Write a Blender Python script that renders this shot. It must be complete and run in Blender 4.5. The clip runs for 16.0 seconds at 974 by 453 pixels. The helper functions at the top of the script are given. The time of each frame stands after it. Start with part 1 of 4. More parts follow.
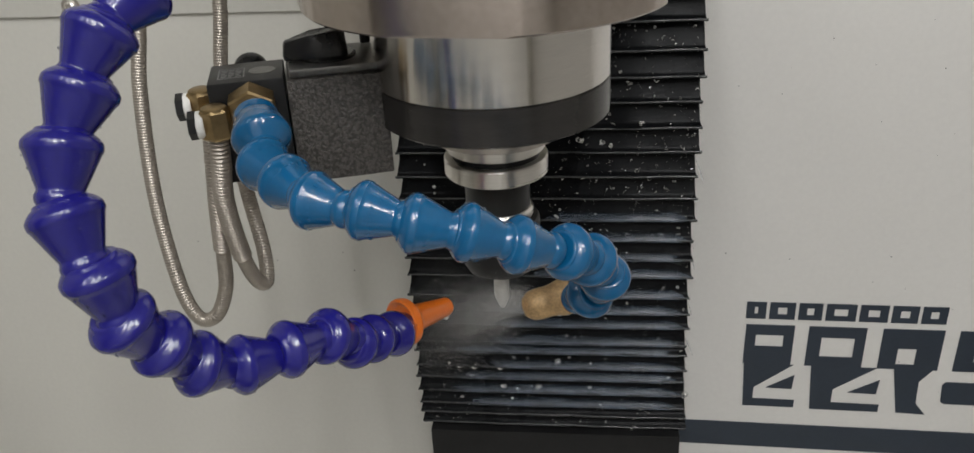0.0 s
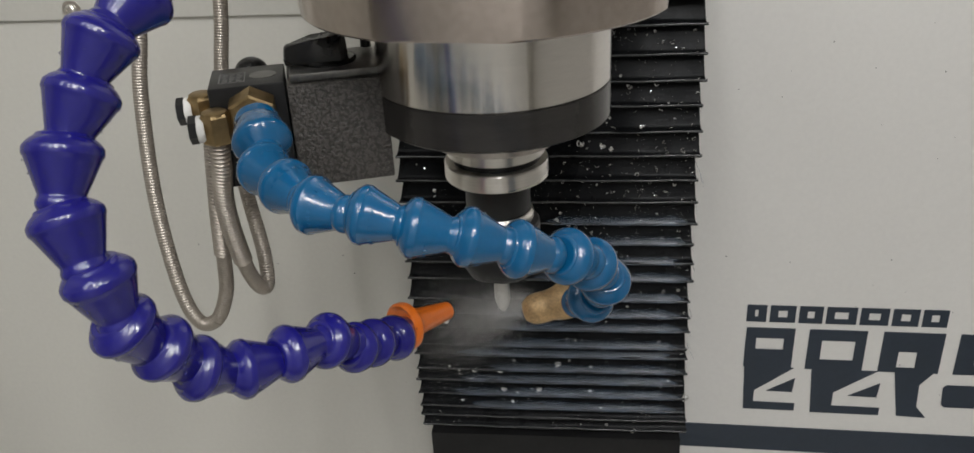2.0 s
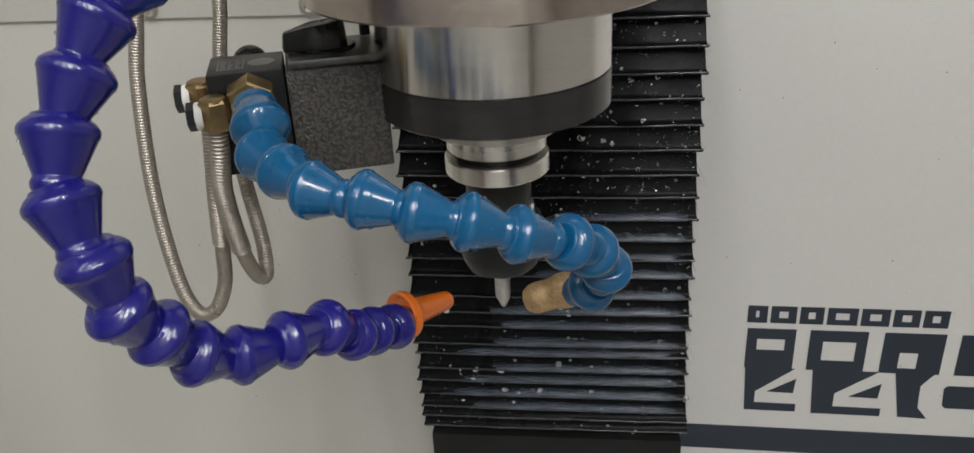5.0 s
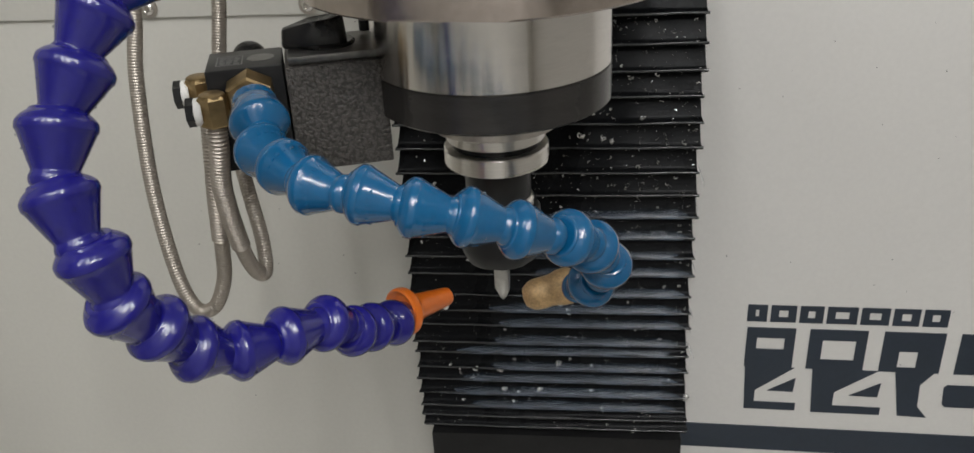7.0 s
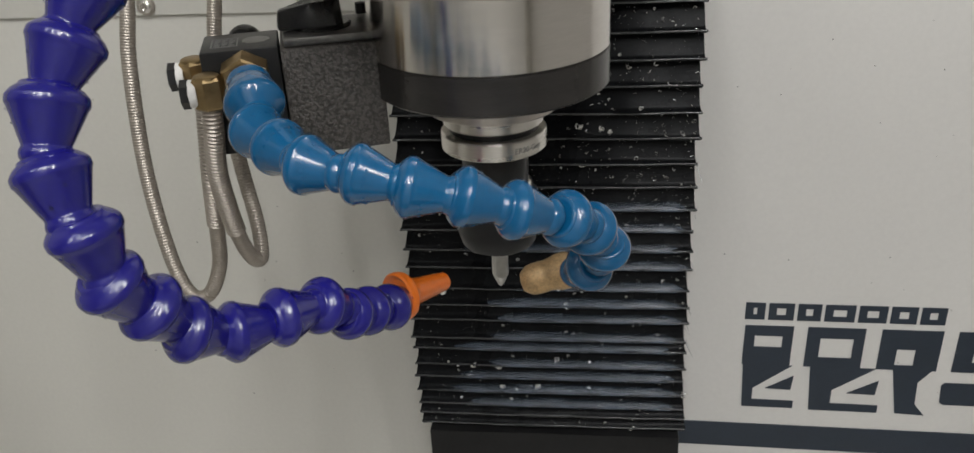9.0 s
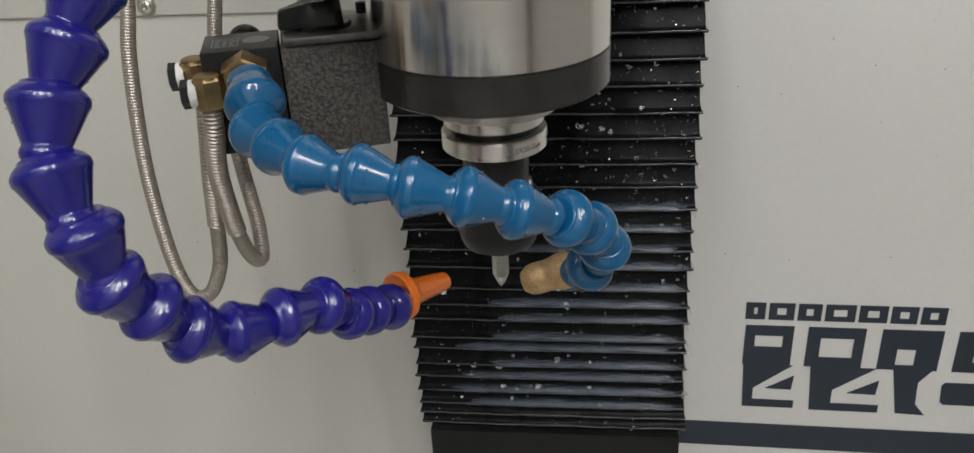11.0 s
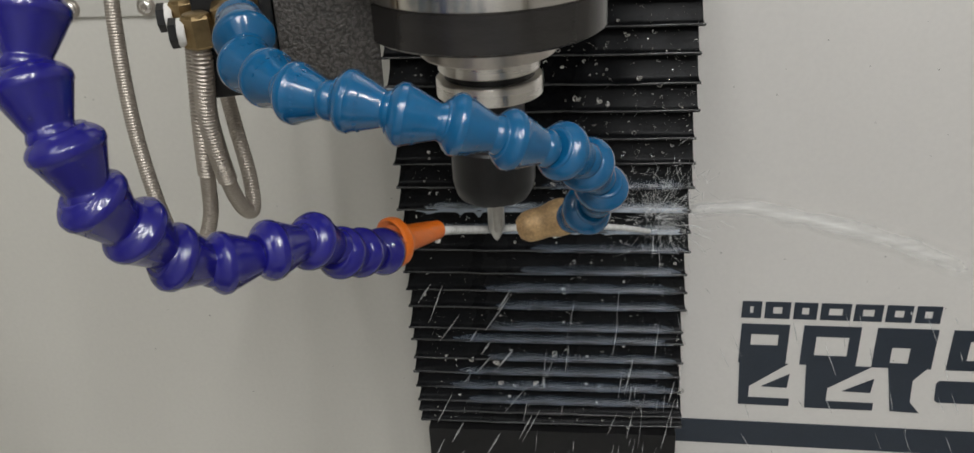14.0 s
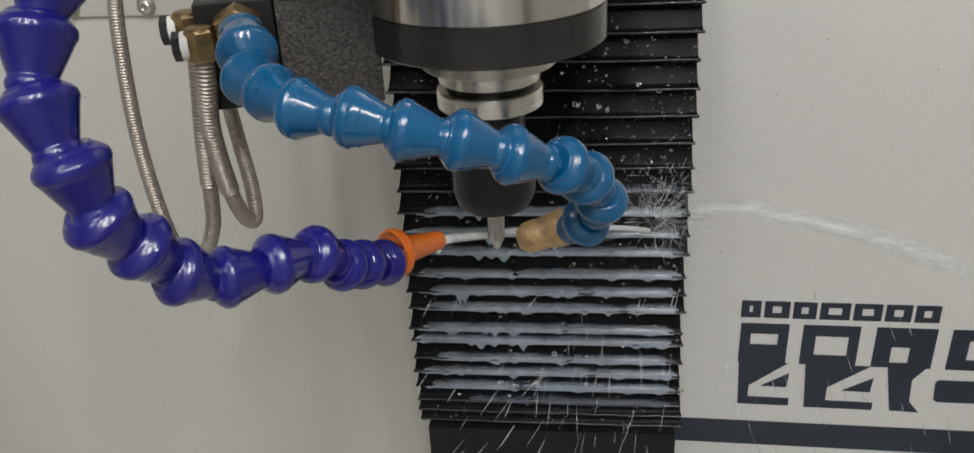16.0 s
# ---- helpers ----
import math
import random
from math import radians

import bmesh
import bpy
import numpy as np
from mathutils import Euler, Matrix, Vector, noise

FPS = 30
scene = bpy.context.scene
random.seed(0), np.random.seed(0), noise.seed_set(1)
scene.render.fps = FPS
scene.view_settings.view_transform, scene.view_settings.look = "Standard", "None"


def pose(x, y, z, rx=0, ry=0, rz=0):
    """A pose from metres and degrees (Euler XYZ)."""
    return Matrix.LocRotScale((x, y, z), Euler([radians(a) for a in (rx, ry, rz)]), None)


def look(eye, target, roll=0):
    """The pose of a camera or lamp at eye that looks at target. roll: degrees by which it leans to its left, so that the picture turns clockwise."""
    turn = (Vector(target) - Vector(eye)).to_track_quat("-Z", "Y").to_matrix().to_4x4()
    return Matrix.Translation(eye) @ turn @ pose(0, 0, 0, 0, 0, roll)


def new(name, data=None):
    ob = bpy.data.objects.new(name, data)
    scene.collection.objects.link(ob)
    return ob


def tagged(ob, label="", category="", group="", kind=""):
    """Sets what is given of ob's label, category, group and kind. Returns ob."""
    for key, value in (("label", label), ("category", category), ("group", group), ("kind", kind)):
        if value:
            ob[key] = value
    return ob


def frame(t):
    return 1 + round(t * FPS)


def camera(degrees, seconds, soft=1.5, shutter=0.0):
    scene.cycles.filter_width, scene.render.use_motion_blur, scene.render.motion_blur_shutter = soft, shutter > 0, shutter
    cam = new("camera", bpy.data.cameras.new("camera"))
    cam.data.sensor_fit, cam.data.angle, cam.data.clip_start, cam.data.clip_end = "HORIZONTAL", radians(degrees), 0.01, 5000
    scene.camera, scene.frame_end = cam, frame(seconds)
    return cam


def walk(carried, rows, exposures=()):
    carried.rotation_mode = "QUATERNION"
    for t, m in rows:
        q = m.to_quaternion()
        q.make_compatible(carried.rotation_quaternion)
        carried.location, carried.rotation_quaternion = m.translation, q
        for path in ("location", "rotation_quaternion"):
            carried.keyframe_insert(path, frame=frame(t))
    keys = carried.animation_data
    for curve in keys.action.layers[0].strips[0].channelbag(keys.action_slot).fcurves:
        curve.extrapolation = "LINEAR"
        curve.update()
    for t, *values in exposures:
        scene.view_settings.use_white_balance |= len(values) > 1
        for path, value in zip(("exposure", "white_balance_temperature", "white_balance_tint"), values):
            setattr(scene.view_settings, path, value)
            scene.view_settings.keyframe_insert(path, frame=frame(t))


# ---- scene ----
CAM_ROWS = [
    (0, pose(0.0000, 0.0000, 1.2000, 63.187, 2.731, 6.062)),
    (0.5, pose(0.0000, 0.0000, 1.2000, 63.186, 2.725, 6.051)),
    (1, pose(0.0000, 0.0000, 1.2000, 63.191, 2.717, 6.035)),
    (1.5, pose(0.0000, 0.0000, 1.2000, 63.318, 2.736, 6.073)),
    (2, pose(0.0000, 0.0000, 1.2000, 63.388, 2.739, 6.079)),
    (2.5, pose(0.0000, 0.0000, 1.2000, 63.446, 2.753, 6.107)),
    (3, pose(0.0000, 0.0000, 1.2000, 63.477, 2.756, 6.112)),
    (3.5, pose(0.0000, 0.0000, 1.2000, 63.452, 2.756, 6.112)),
    (4, pose(0.0000, 0.0000, 1.2000, 63.446, 2.758, 6.118)),
    (6.5, pose(0.0000, 0.0000, 1.2000, 63.441, 2.767, 6.135)),
    (7, pose(0.0000, 0.0000, 1.2000, 63.377, 2.758, 6.118)),
    (7.5, pose(0.0000, 0.0000, 1.2000, 63.321, 2.758, 6.118)),
    (8, pose(0.0000, 0.0000, 1.2000, 63.299, 2.728, 6.057)),
    (8.5, pose(0.0000, 0.0000, 1.2000, 63.255, 2.719, 6.040)),
    (9, pose(0.0000, 0.0000, 1.2000, 63.240, 2.702, 6.006)),
    (11.5, pose(0.0000, 0.0000, 1.2000, 63.217, 2.716, 6.034)),
    (12, pose(0.0000, 0.0000, 1.2000, 63.197, 2.705, 6.012)),
    (12.5, pose(0.0001, -0.0004, 1.2002, 63.224, 2.691, 5.983)),
    (13, pose(0.0003, -0.0024, 1.2012, 63.211, 2.663, 5.928)),
    (13.5, pose(0.0005, -0.0036, 1.2018, 63.177, 2.653, 5.907)),
    (14, pose(0.0005, -0.0036, 1.2018, 63.181, 2.653, 5.907)),
    (14.5, pose(0.0005, -0.0036, 1.2018, 63.143, 2.652, 5.905)),
    (15, pose(0.0006, -0.0044, 1.2022, 63.142, 2.650, 5.902)),
    (15.5, pose(0.0005, -0.0036, 1.2018, 63.125, 2.644, 5.889)),
    (16, pose(0.0005, -0.0040, 1.2020, 63.147, 2.645, 5.891)),]
cam = camera(58.5, 16.0, soft=1.5)
walk(cam, CAM_ROWS, exposures=[(0.0, 0.0), (16.0, 0.0)])

# height of the machine head above its mean place, in metres
HEAD = [
    (0.0, -0.0060), (0.5, -0.0060), (1.0, -0.0080), (1.5, -0.0112), (2.0, -0.0065), (2.5, -0.0067), (3.0, -0.0100),
    (3.5, -0.0126), (4.0, -0.0059), (6.5, 0.0001), (7.0, 0.0), (7.5, 0.0), (8.0, 0.0), (8.5, -0.0002), (9.0, 0.0059),
    (11.5, 0.0059), (12.0, 0.0059), (12.5, 0.0259), (13.0, 0.0344), (13.5, 0.0282), (14.0, 0.0283), (14.5, 0.0282),
    (15.0, 0.0282), (15.5, 0.0275), (16.0, 0.0235),
]

# ---------------------------------------------------------------- light
world = bpy.data.worlds.new("workshop_air")
scene.world = world
world.use_nodes = True
world.node_tree.nodes["Background"].inputs["Color"].default_value = (0.62, 0.62, 0.6, 1)
world.node_tree.nodes["Background"].inputs["Strength"].default_value = 0.06


def area_lamp(name, eye, target, sx, sy, watts, colour):
    data = bpy.data.lights.new(name, "AREA")
    data.shape, data.size, data.size_y, data.energy, data.color = "RECTANGLE", sx, sy, watts, colour
    ob = new(name, data)
    ob.matrix_world = look(eye, target)
    return ob


WHITE = (1.0, 1.0, 1.0)
area_lamp("unseen_ceiling_tube", (0.20, -0.95, 2.85), (0.05, 0.3, 1.0), 0.09, 1.5, 16.0, WHITE)
area_lamp("unseen_ceiling_tube", (0.95, -0.85, 2.85), (0.05, 0.3, 1.0), 0.09, 1.5, 21, WHITE)
area_lamp("unseen_ceiling_tube", (-0.75, -0.75, 2.85), (0.0, 0.3, 1.0), 0.09, 1.5, 7.6, WHITE)
# Two added tubes light the unseen room so the spindle steel reflects brighter streaks.
area_lamp("unseen_ceiling_tube", (-0.30, -1.7, 2.95), (-0.30, -1.7, 0.0), 0.09, 1.5, 15.5, WHITE)
area_lamp("unseen_ceiling_tube", (0.60, -1.7, 2.95), (0.60, -1.7, 0.0), 0.09, 1.5, 20.5, WHITE)


# ---------------------------------------------------------------- materials
def mat(name, colour, rough=0.5, metal=0.0, vary=0.12, grain=40.0, fine=400.0, bump=0.05, coat=0.0, spec=0.5, stretch=None):
    """A surface with blotches at one scale, grain at another, and fine relief."""
    m = bpy.data.materials.new(name)
    m.use_nodes = True
    nt = m.node_tree
    n, l = nt.nodes, nt.links
    b = n["Principled BSDF"]
    b.inputs["Roughness"].default_value, b.inputs["Metallic"].default_value = rough, metal
    b.inputs["Coat Weight"].default_value, b.inputs["Specular IOR Level"].default_value = coat, spec
    b.inputs["Coat Roughness"].default_value = 0.06
    tc = n.new("ShaderNodeTexCoord")
    src = tc.outputs["Object"]
    if stretch:
        mp = n.new("ShaderNodeMapping")
        mp.inputs["Scale"].default_value = stretch
        l.new(src, mp.inputs["Vector"])
        src = mp.outputs["Vector"]
    big, small = n.new("ShaderNodeTexNoise"), n.new("ShaderNodeTexNoise")
    big.inputs["Scale"].default_value, big.inputs["Detail"].default_value = grain, 4
    small.inputs["Scale"].default_value, small.inputs["Detail"].default_value = fine, 3
    l.new(src, big.inputs["Vector"]), l.new(src, small.inputs["Vector"])
    mix = n.new("ShaderNodeMath")
    mix.operation = "ADD"
    l.new(big.outputs["Fac"], mix.inputs[0]), l.new(small.outputs["Fac"], mix.inputs[1])
    ramp = n.new("ShaderNodeValToRGB")
    lo, hi = [max(0.0, c * (1 - vary)) for c in colour], [min(1.0, c * (1 + vary)) for c in colour]
    ramp.color_ramp.elements[0].position, ramp.color_ramp.elements[1].position = 0.35, 0.65
    ramp.color_ramp.elements[0].color, ramp.color_ramp.elements[1].color = (*lo, 1), (*hi, 1)
    half = n.new("ShaderNodeMath")
    half.operation, half.inputs[1].default_value = "MULTIPLY", 0.5
    l.new(mix.outputs[0], half.inputs[0]), l.new(half.outputs[0], ramp.inputs["Fac"])
    l.new(ramp.outputs["Color"], b.inputs["Base Color"])
    if bump:
        bp = n.new("ShaderNodeBump")
        bp.inputs["Strength"].default_value, bp.inputs["Distance"].default_value = bump, 0.001
        l.new(mix.outputs[0], bp.inputs["Height"]), l.new(bp.outputs["Normal"], b.inputs["Normal"])
    rr = n.new("ShaderNodeMapRange")
    rr.inputs["To Min"].default_value, rr.inputs["To Max"].default_value = rough * 0.8, min(1, rough * 1.25)
    l.new(big.outputs["Fac"], rr.inputs["Value"]), l.new(rr.outputs["Result"], b.inputs["Roughness"])
    return m


# Wall tones are set apart by side: the right's greater brightness is in the colour.
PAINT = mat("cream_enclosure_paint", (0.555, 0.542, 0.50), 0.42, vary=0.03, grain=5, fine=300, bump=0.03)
PAINT_LIGHTER = mat("lighter_toned_paint", (0.70, 0.685, 0.66), 0.40, vary=0.025, grain=5, fine=300, bump=0.03)
PAINT_HEAD = mat("cream_head_paint", (0.68, 0.66, 0.61), 0.4, vary=0.03, grain=14, fine=260, bump=0.06)
NAVY = mat("navy_decal", (0.022, 0.032, 0.048), 0.4, vary=0.1, grain=30, bump=0.0)
STEEL = mat("ground_steel", (0.70, 0.67, 0.635), 0.17, 1.0, vary=0.06, grain=8, fine=120, bump=0.004, stretch=(1, 1, 14))
TURNED = mat("turned_steel", (0.74, 0.71, 0.67), 0.27, 1.0, vary=0.06, grain=8, fine=120, bump=0.006, stretch=(1, 1, 14))
STEEL_SOFT = mat("milled_steel", (0.58, 0.54, 0.50), 0.33, 1.0, vary=0.1, grain=30, fine=300, bump=0.04)
# Darker, browner than plain steel: a dim brownish reflection is put into the colour.
FLANGE = mat("milled_flange_steel", (0.50, 0.435, 0.395), 0.24, 1.0, vary=0.10, grain=26, fine=300, bump=0.03)
ETCH = mat("etched_grey", (0.20, 0.20, 0.20), 0.5, vary=0.1, grain=200)
DARK_RING = mat("blackened_steel", (0.052, 0.049, 0.047), 0.24, 0.6, vary=0.15, grain=25, bump=0.02, stretch=(1, 1, 8))
BLACK_METAL = mat("black_anodised", (0.009, 0.009, 0.0095), 0.36, 0.0, vary=0.25, grain=60, bump=0.03, spec=0.35)
BLACK_PLASTIC = mat("black_plastic", (0.008, 0.008, 0.0085), 0.26, 0.0, vary=0.15, grain=80, bump=0.05, spec=0.4)
RUBBER = mat("bellows_cloth", (0.0046, 0.0050, 0.0058), 0.27, 0.0, vary=0.4, grain=35, fine=600, bump=0.10, spec=0.06)
# Lighter than the cloth: the lips' edge highlight is partly put into the colour.
LIP = mat("glossy_rubber_lip", (0.030, 0.031, 0.033), 0.18, 0.0, vary=0.3, grain=300, fine=900, bump=0.15, spec=0.6)
BRASS = mat("brass", (0.34, 0.245, 0.125), 0.42, 1.0, vary=0.18, grain=160, bump=0.08)
BRASS_OLD = mat("tarnished_brass", (0.52, 0.35, 0.18), 0.48, 0.6, vary=0.28, grain=220, fine=900, bump=0.2)
TAPE = mat("white_thread_tape", (0.78, 0.77, 0.74), 0.6, vary=0.06, grain=300)
ORANGE = mat("orange_plastic", (0.78, 0.17, 0.012), 0.3, vary=0.05, grain=90, bump=0.03, coat=0.2)
BLUE = mat("sky_blue_plastic", (0.004, 0.088, 0.215), 0.18, vary=0.07, grain=60, bump=0.02, coat=0.35)
INDIGO = mat("indigo_plastic", (0.0105, 0.0090, 0.158), 0.20, vary=0.07, grain=60, bump=0.02, coat=0.35)
CARBIDE = mat("carbide", (0.52, 0.51, 0.49), 0.3, 1.0, vary=0.1, grain=300, bump=0.05)
CHIP = mat("bright_chips", (0.75, 0.75, 0.74), 0.25, 1.0, vary=0.1, grain=500)
WET = mat("milky_coolant", (0.80, 0.81, 0.80), 0.12, vary=0.05, grain=90, bump=0.1, coat=0.4)
MIST = mat("mist_drops", (0.55, 0.54, 0.53), 0.5, vary=0.02, grain=90, bump=0)
PLATE = mat("worn_black_steel", (0.16, 0.157, 0.15), 0.32, 0.8, vary=0.25, grain=90, bump=0.04)
BRAID = mat("braided_steel", (0.40, 0.36, 0.315), 0.40, 0.8, vary=0.10, grain=300, fine=1500, bump=0.08)
TRAY = mat("tray_grey", (0.5, 0.49, 0.46), 0.5, vary=0.2, grain=6)
ROOM = mat("room_plaster", (0.70, 0.69, 0.66), 0.8, vary=0.06, grain=2, fine=60)
FLOOR = mat("shop_concrete", (0.50, 0.49, 0.46), 0.6, vary=0.2, grain=3, fine=60)


def clear_water():
    m = bpy.data.materials.new("clear_water")
    m.use_nodes = True
    b = m.node_tree.nodes["Principled BSDF"]
    b.inputs["Transmission Weight"].default_value, b.inputs["Roughness"].default_value, b.inputs["IOR"].default_value = 1.0, 0.02, 1.33
    b.inputs["Base Color"].default_value = (0.95, 0.97, 0.98, 1)
    return m


WATER = clear_water()


def hammer_paint():
    """Dark textured casting paint with smooth islands."""
    m = mat("hammered_grey_paint", (0.09, 0.084, 0.078), 0.50, vary=0.15, grain=100, bump=0)
    nt = m.node_tree
    n, l = nt.nodes, nt.links
    b = n["Principled BSDF"]
    tc, vo, no = n.new("ShaderNodeTexCoord"), n.new("ShaderNodeTexVoronoi"), n.new("ShaderNodeTexNoise")
    no.inputs["Scale"].default_value, vo.inputs["Scale"].default_value = 900, 760
    vo.feature = "SMOOTH_F1"
    vo.inputs["Smoothness"].default_value = 0.35
    mx = n.new("ShaderNodeMix")
    mx.data_type = "RGBA"
    mx.inputs["Factor"].default_value = 0.0022
    l.new(tc.outputs["Object"], no.inputs["Vector"])
    l.new(tc.outputs["Object"], mx.inputs["A"]), l.new(no.outputs["Color"], mx.inputs["B"])
    l.new(mx.outputs["Result"], vo.inputs["Vector"])
    ramp = n.new("ShaderNodeValToRGB")
    ramp.color_ramp.elements[0].position, ramp.color_ramp.elements[1].position = 0.40, 0.62
    ramp.color_ramp.elements[0].color, ramp.color_ramp.elements[1].color = (0.074, 0.068, 0.062, 1), (0.032, 0.029, 0.026, 1)
    l.new(vo.outputs["Distance"], ramp.inputs["Fac"]), l.new(ramp.outputs["Color"], b.inputs["Base Color"])
    bp = n.new("ShaderNodeBump")
    bp.invert = True
    bp.inputs["Strength"].default_value, bp.inputs["Distance"].default_value = 0.75, 0.0008
    l.new(vo.outputs["Distance"], bp.inputs["Height"]), l.new(bp.outputs["Normal"], b.inputs["Normal"])
    return m


HAMMER = hammer_paint()


def lathe_marks(m, amount):
    """Turned metal: reflections are drawn out along the axis."""
    nt = m.node_tree
    tan = nt.nodes.new("ShaderNodeTangent")
    tan.direction_type, tan.axis = "RADIAL", "Z"
    b = nt.nodes["Principled BSDF"]
    b.inputs["Anisotropic"].default_value, b.inputs["Anisotropic Rotation"].default_value = amount, 0.25
    nt.links.new(tan.outputs["Tangent"], b.inputs["Tangent"])


lathe_marks(STEEL, 1.0)
lathe_marks(TURNED, 0.9)
lathe_marks(FLANGE, 0.8)
lathe_marks(DARK_RING, 0.7)


def see_through(m, share):
    """A thin milky liquid: lets a share of the light straight through."""
    nt = m.node_tree
    out = next(n for n in nt.nodes if n.type == "OUTPUT_MATERIAL")
    mx, tr = nt.nodes.new("ShaderNodeMixShader"), nt.nodes.new("ShaderNodeBsdfTransparent")
    mx.inputs["Fac"].default_value = share
    nt.links.new(nt.nodes["Principled BSDF"].outputs["BSDF"], mx.inputs[1])
    nt.links.new(tr.outputs["BSDF"], mx.inputs[2]), nt.links.new(mx.outputs["Shader"], out.inputs["Surface"])
    return m


def fade_up(m, low, high, start, end, scale, cloud=0.6):
    """Liquid that thins towards its upper rim, with milky clouds in it."""
    nt = m.node_tree
    mx = next(n for n in nt.nodes if n.type == "MIX_SHADER")
    tc, sp, mr, no, ad = (nt.nodes.new("ShaderNode" + k) for k in ("TexCoord", "SeparateXYZ", "MapRange", "TexNoise", "Math"))
    mr.inputs["From Min"].default_value, mr.inputs["From Max"].default_value = low, high
    mr.inputs["To Min"].default_value, mr.inputs["To Max"].default_value = start, end
    no.inputs["Scale"].default_value, no.inputs["Detail"].default_value = scale, 3
    ad.operation, ad.use_clamp = "MULTIPLY_ADD", True
    ad.inputs[1].default_value = cloud
    nt.links.new(tc.outputs["Object"], sp.inputs[0]), nt.links.new(sp.outputs["Z"], mr.inputs["Value"])
    sub = nt.nodes.new("ShaderNodeMath")
    sub.operation, sub.inputs[1].default_value = "SUBTRACT", cloud / 2
    nt.links.new(tc.outputs["Object"], no.inputs["Vector"]), nt.links.new(mr.outputs["Result"], sub.inputs[0])
    nt.links.new(no.outputs["Fac"], ad.inputs[0]), nt.links.new(sub.outputs[0], ad.inputs[2])
    nt.links.new(ad.outputs[0], mx.inputs["Fac"])
    return m


# Bluish colour of this wet film stands in for light reflected off the ledges.
SHEEN_FILM = see_through(mat("wet_film_with_sheen", (0.105, 0.135, 0.18), 0.2, vary=0.15, grain=120, bump=0.08, spec=0.3), 0.45)
SPRAY = see_through(mat("coolant_spray", (0.80, 0.82, 0.83), 0.3, vary=0.08, grain=200, bump=0), 0.72)
SHEET = see_through(mat("thin_white_sheet", (0.98, 0.98, 0.96), 0.5, vary=0.02, grain=60, bump=0.0), 0.6)
FRESH_MILK = see_through(mat("fresh_milky_coolant", (0.38, 0.44, 0.51), 0.14, vary=0.1, grain=150, bump=0.06), 0.4)


def by_thickness(m, scale):
    """Liquid whose cover follows the thickness of its sheet, broken into streaks."""
    nt = m.node_tree
    mx = next(n for n in nt.nodes if n.type == "MIX_SHADER")
    at, tc, mp, no, mu, inv = (nt.nodes.new("ShaderNode" + k) for k in ("Attribute", "TexCoord", "Mapping", "TexNoise", "Math", "Math"))
    at.attribute_name = "thickness"
    mp.inputs["Scale"].default_value, mp.inputs["Rotation"].default_value = (0.25, 1, 1.6), (0, radians(12), 0)
    no.inputs["Scale"].default_value, no.inputs["Detail"].default_value = scale, 4
    mu.operation, inv.operation, mu.use_clamp = "MULTIPLY", "SUBTRACT", True
    inv.inputs[0].default_value = 1.0
    nt.links.new(tc.outputs["Object"], mp.inputs["Vector"]), nt.links.new(mp.outputs["Vector"], no.inputs["Vector"])
    nt.links.new(at.outputs["Fac"], mu.inputs[0]), nt.links.new(no.outputs["Fac"], mu.inputs[1])
    nt.links.new(mu.outputs[0], inv.inputs[1]), nt.links.new(inv.outputs[0], mx.inputs["Fac"])


by_thickness(SHEET, 110)
fade_up(SHEEN_FILM, 0.0005, 0.0050, 0.36, 1.0, 40, 0.22)
fade_up(FRESH_MILK, 0.0008, 0.0048, 0.40, 0.98, 90, 0.4)


# ---------------------------------------------------------------- building tools
def thing(name, base, label, category, group="", kind=""):
    ob = new(name)
    ob.location = base
    ob.empty_display_size = 0.01
    return tagged(ob, label, category, group, kind)


def root_base(ob):
    while ob.parent:
        ob = ob.parent
    return Vector(ob.location)


def to_mesh(name, bm, material, smooth=35):
    me = bpy.data.meshes.new(name)
    bmesh.ops.recalc_face_normals(bm, faces=bm.faces)
    bm.to_mesh(me)
    bm.free()
    me.materials.append(material)
    if smooth:
        me.polygons.foreach_set("use_smooth", [True] * len(me.polygons))
        me.set_sharp_from_angle(angle=radians(smooth))
    return me


def part(name, bm, material, parent, label="", smooth=35):
    """Links a bmesh, built in the place's own coordinates, as one mesh under a thing or a part."""
    me = to_mesh(name, bm, material, smooth)
    me.transform(Matrix.Translation(-root_base(parent)))
    ob = new(name, me)
    ob.parent = parent
    if label:
        ob["label"] = label
    return ob


def piece(name, me, m, parent, label=""):
    """Links a shared mesh at the pose m (place's coordinates) under a thing."""
    ob = new(name, me)
    ob.parent = parent
    ob.matrix_basis = Matrix.Translation(-root_base(parent)) @ m
    if label:
        ob["label"] = label
    return ob


def box(x0, x1, y0, y1, z0, z1, bevel=0.0, m=None, seg=2):
    bm = bmesh.new()
    bmesh.ops.create_cube(bm, size=1)
    bm.transform(Matrix.Translation(((x0 + x1) / 2, (y0 + y1) / 2, (z0 + z1) / 2)) @ Matrix.Diagonal((x1 - x0, y1 - y0, z1 - z0, 1)))
    if bevel:
        bmesh.ops.bevel(bm, geom=bm.edges[:], offset=bevel, segments=seg, affect="EDGES", profile=0.5)
    if m is not None:
        bm.transform(m)
    return bm


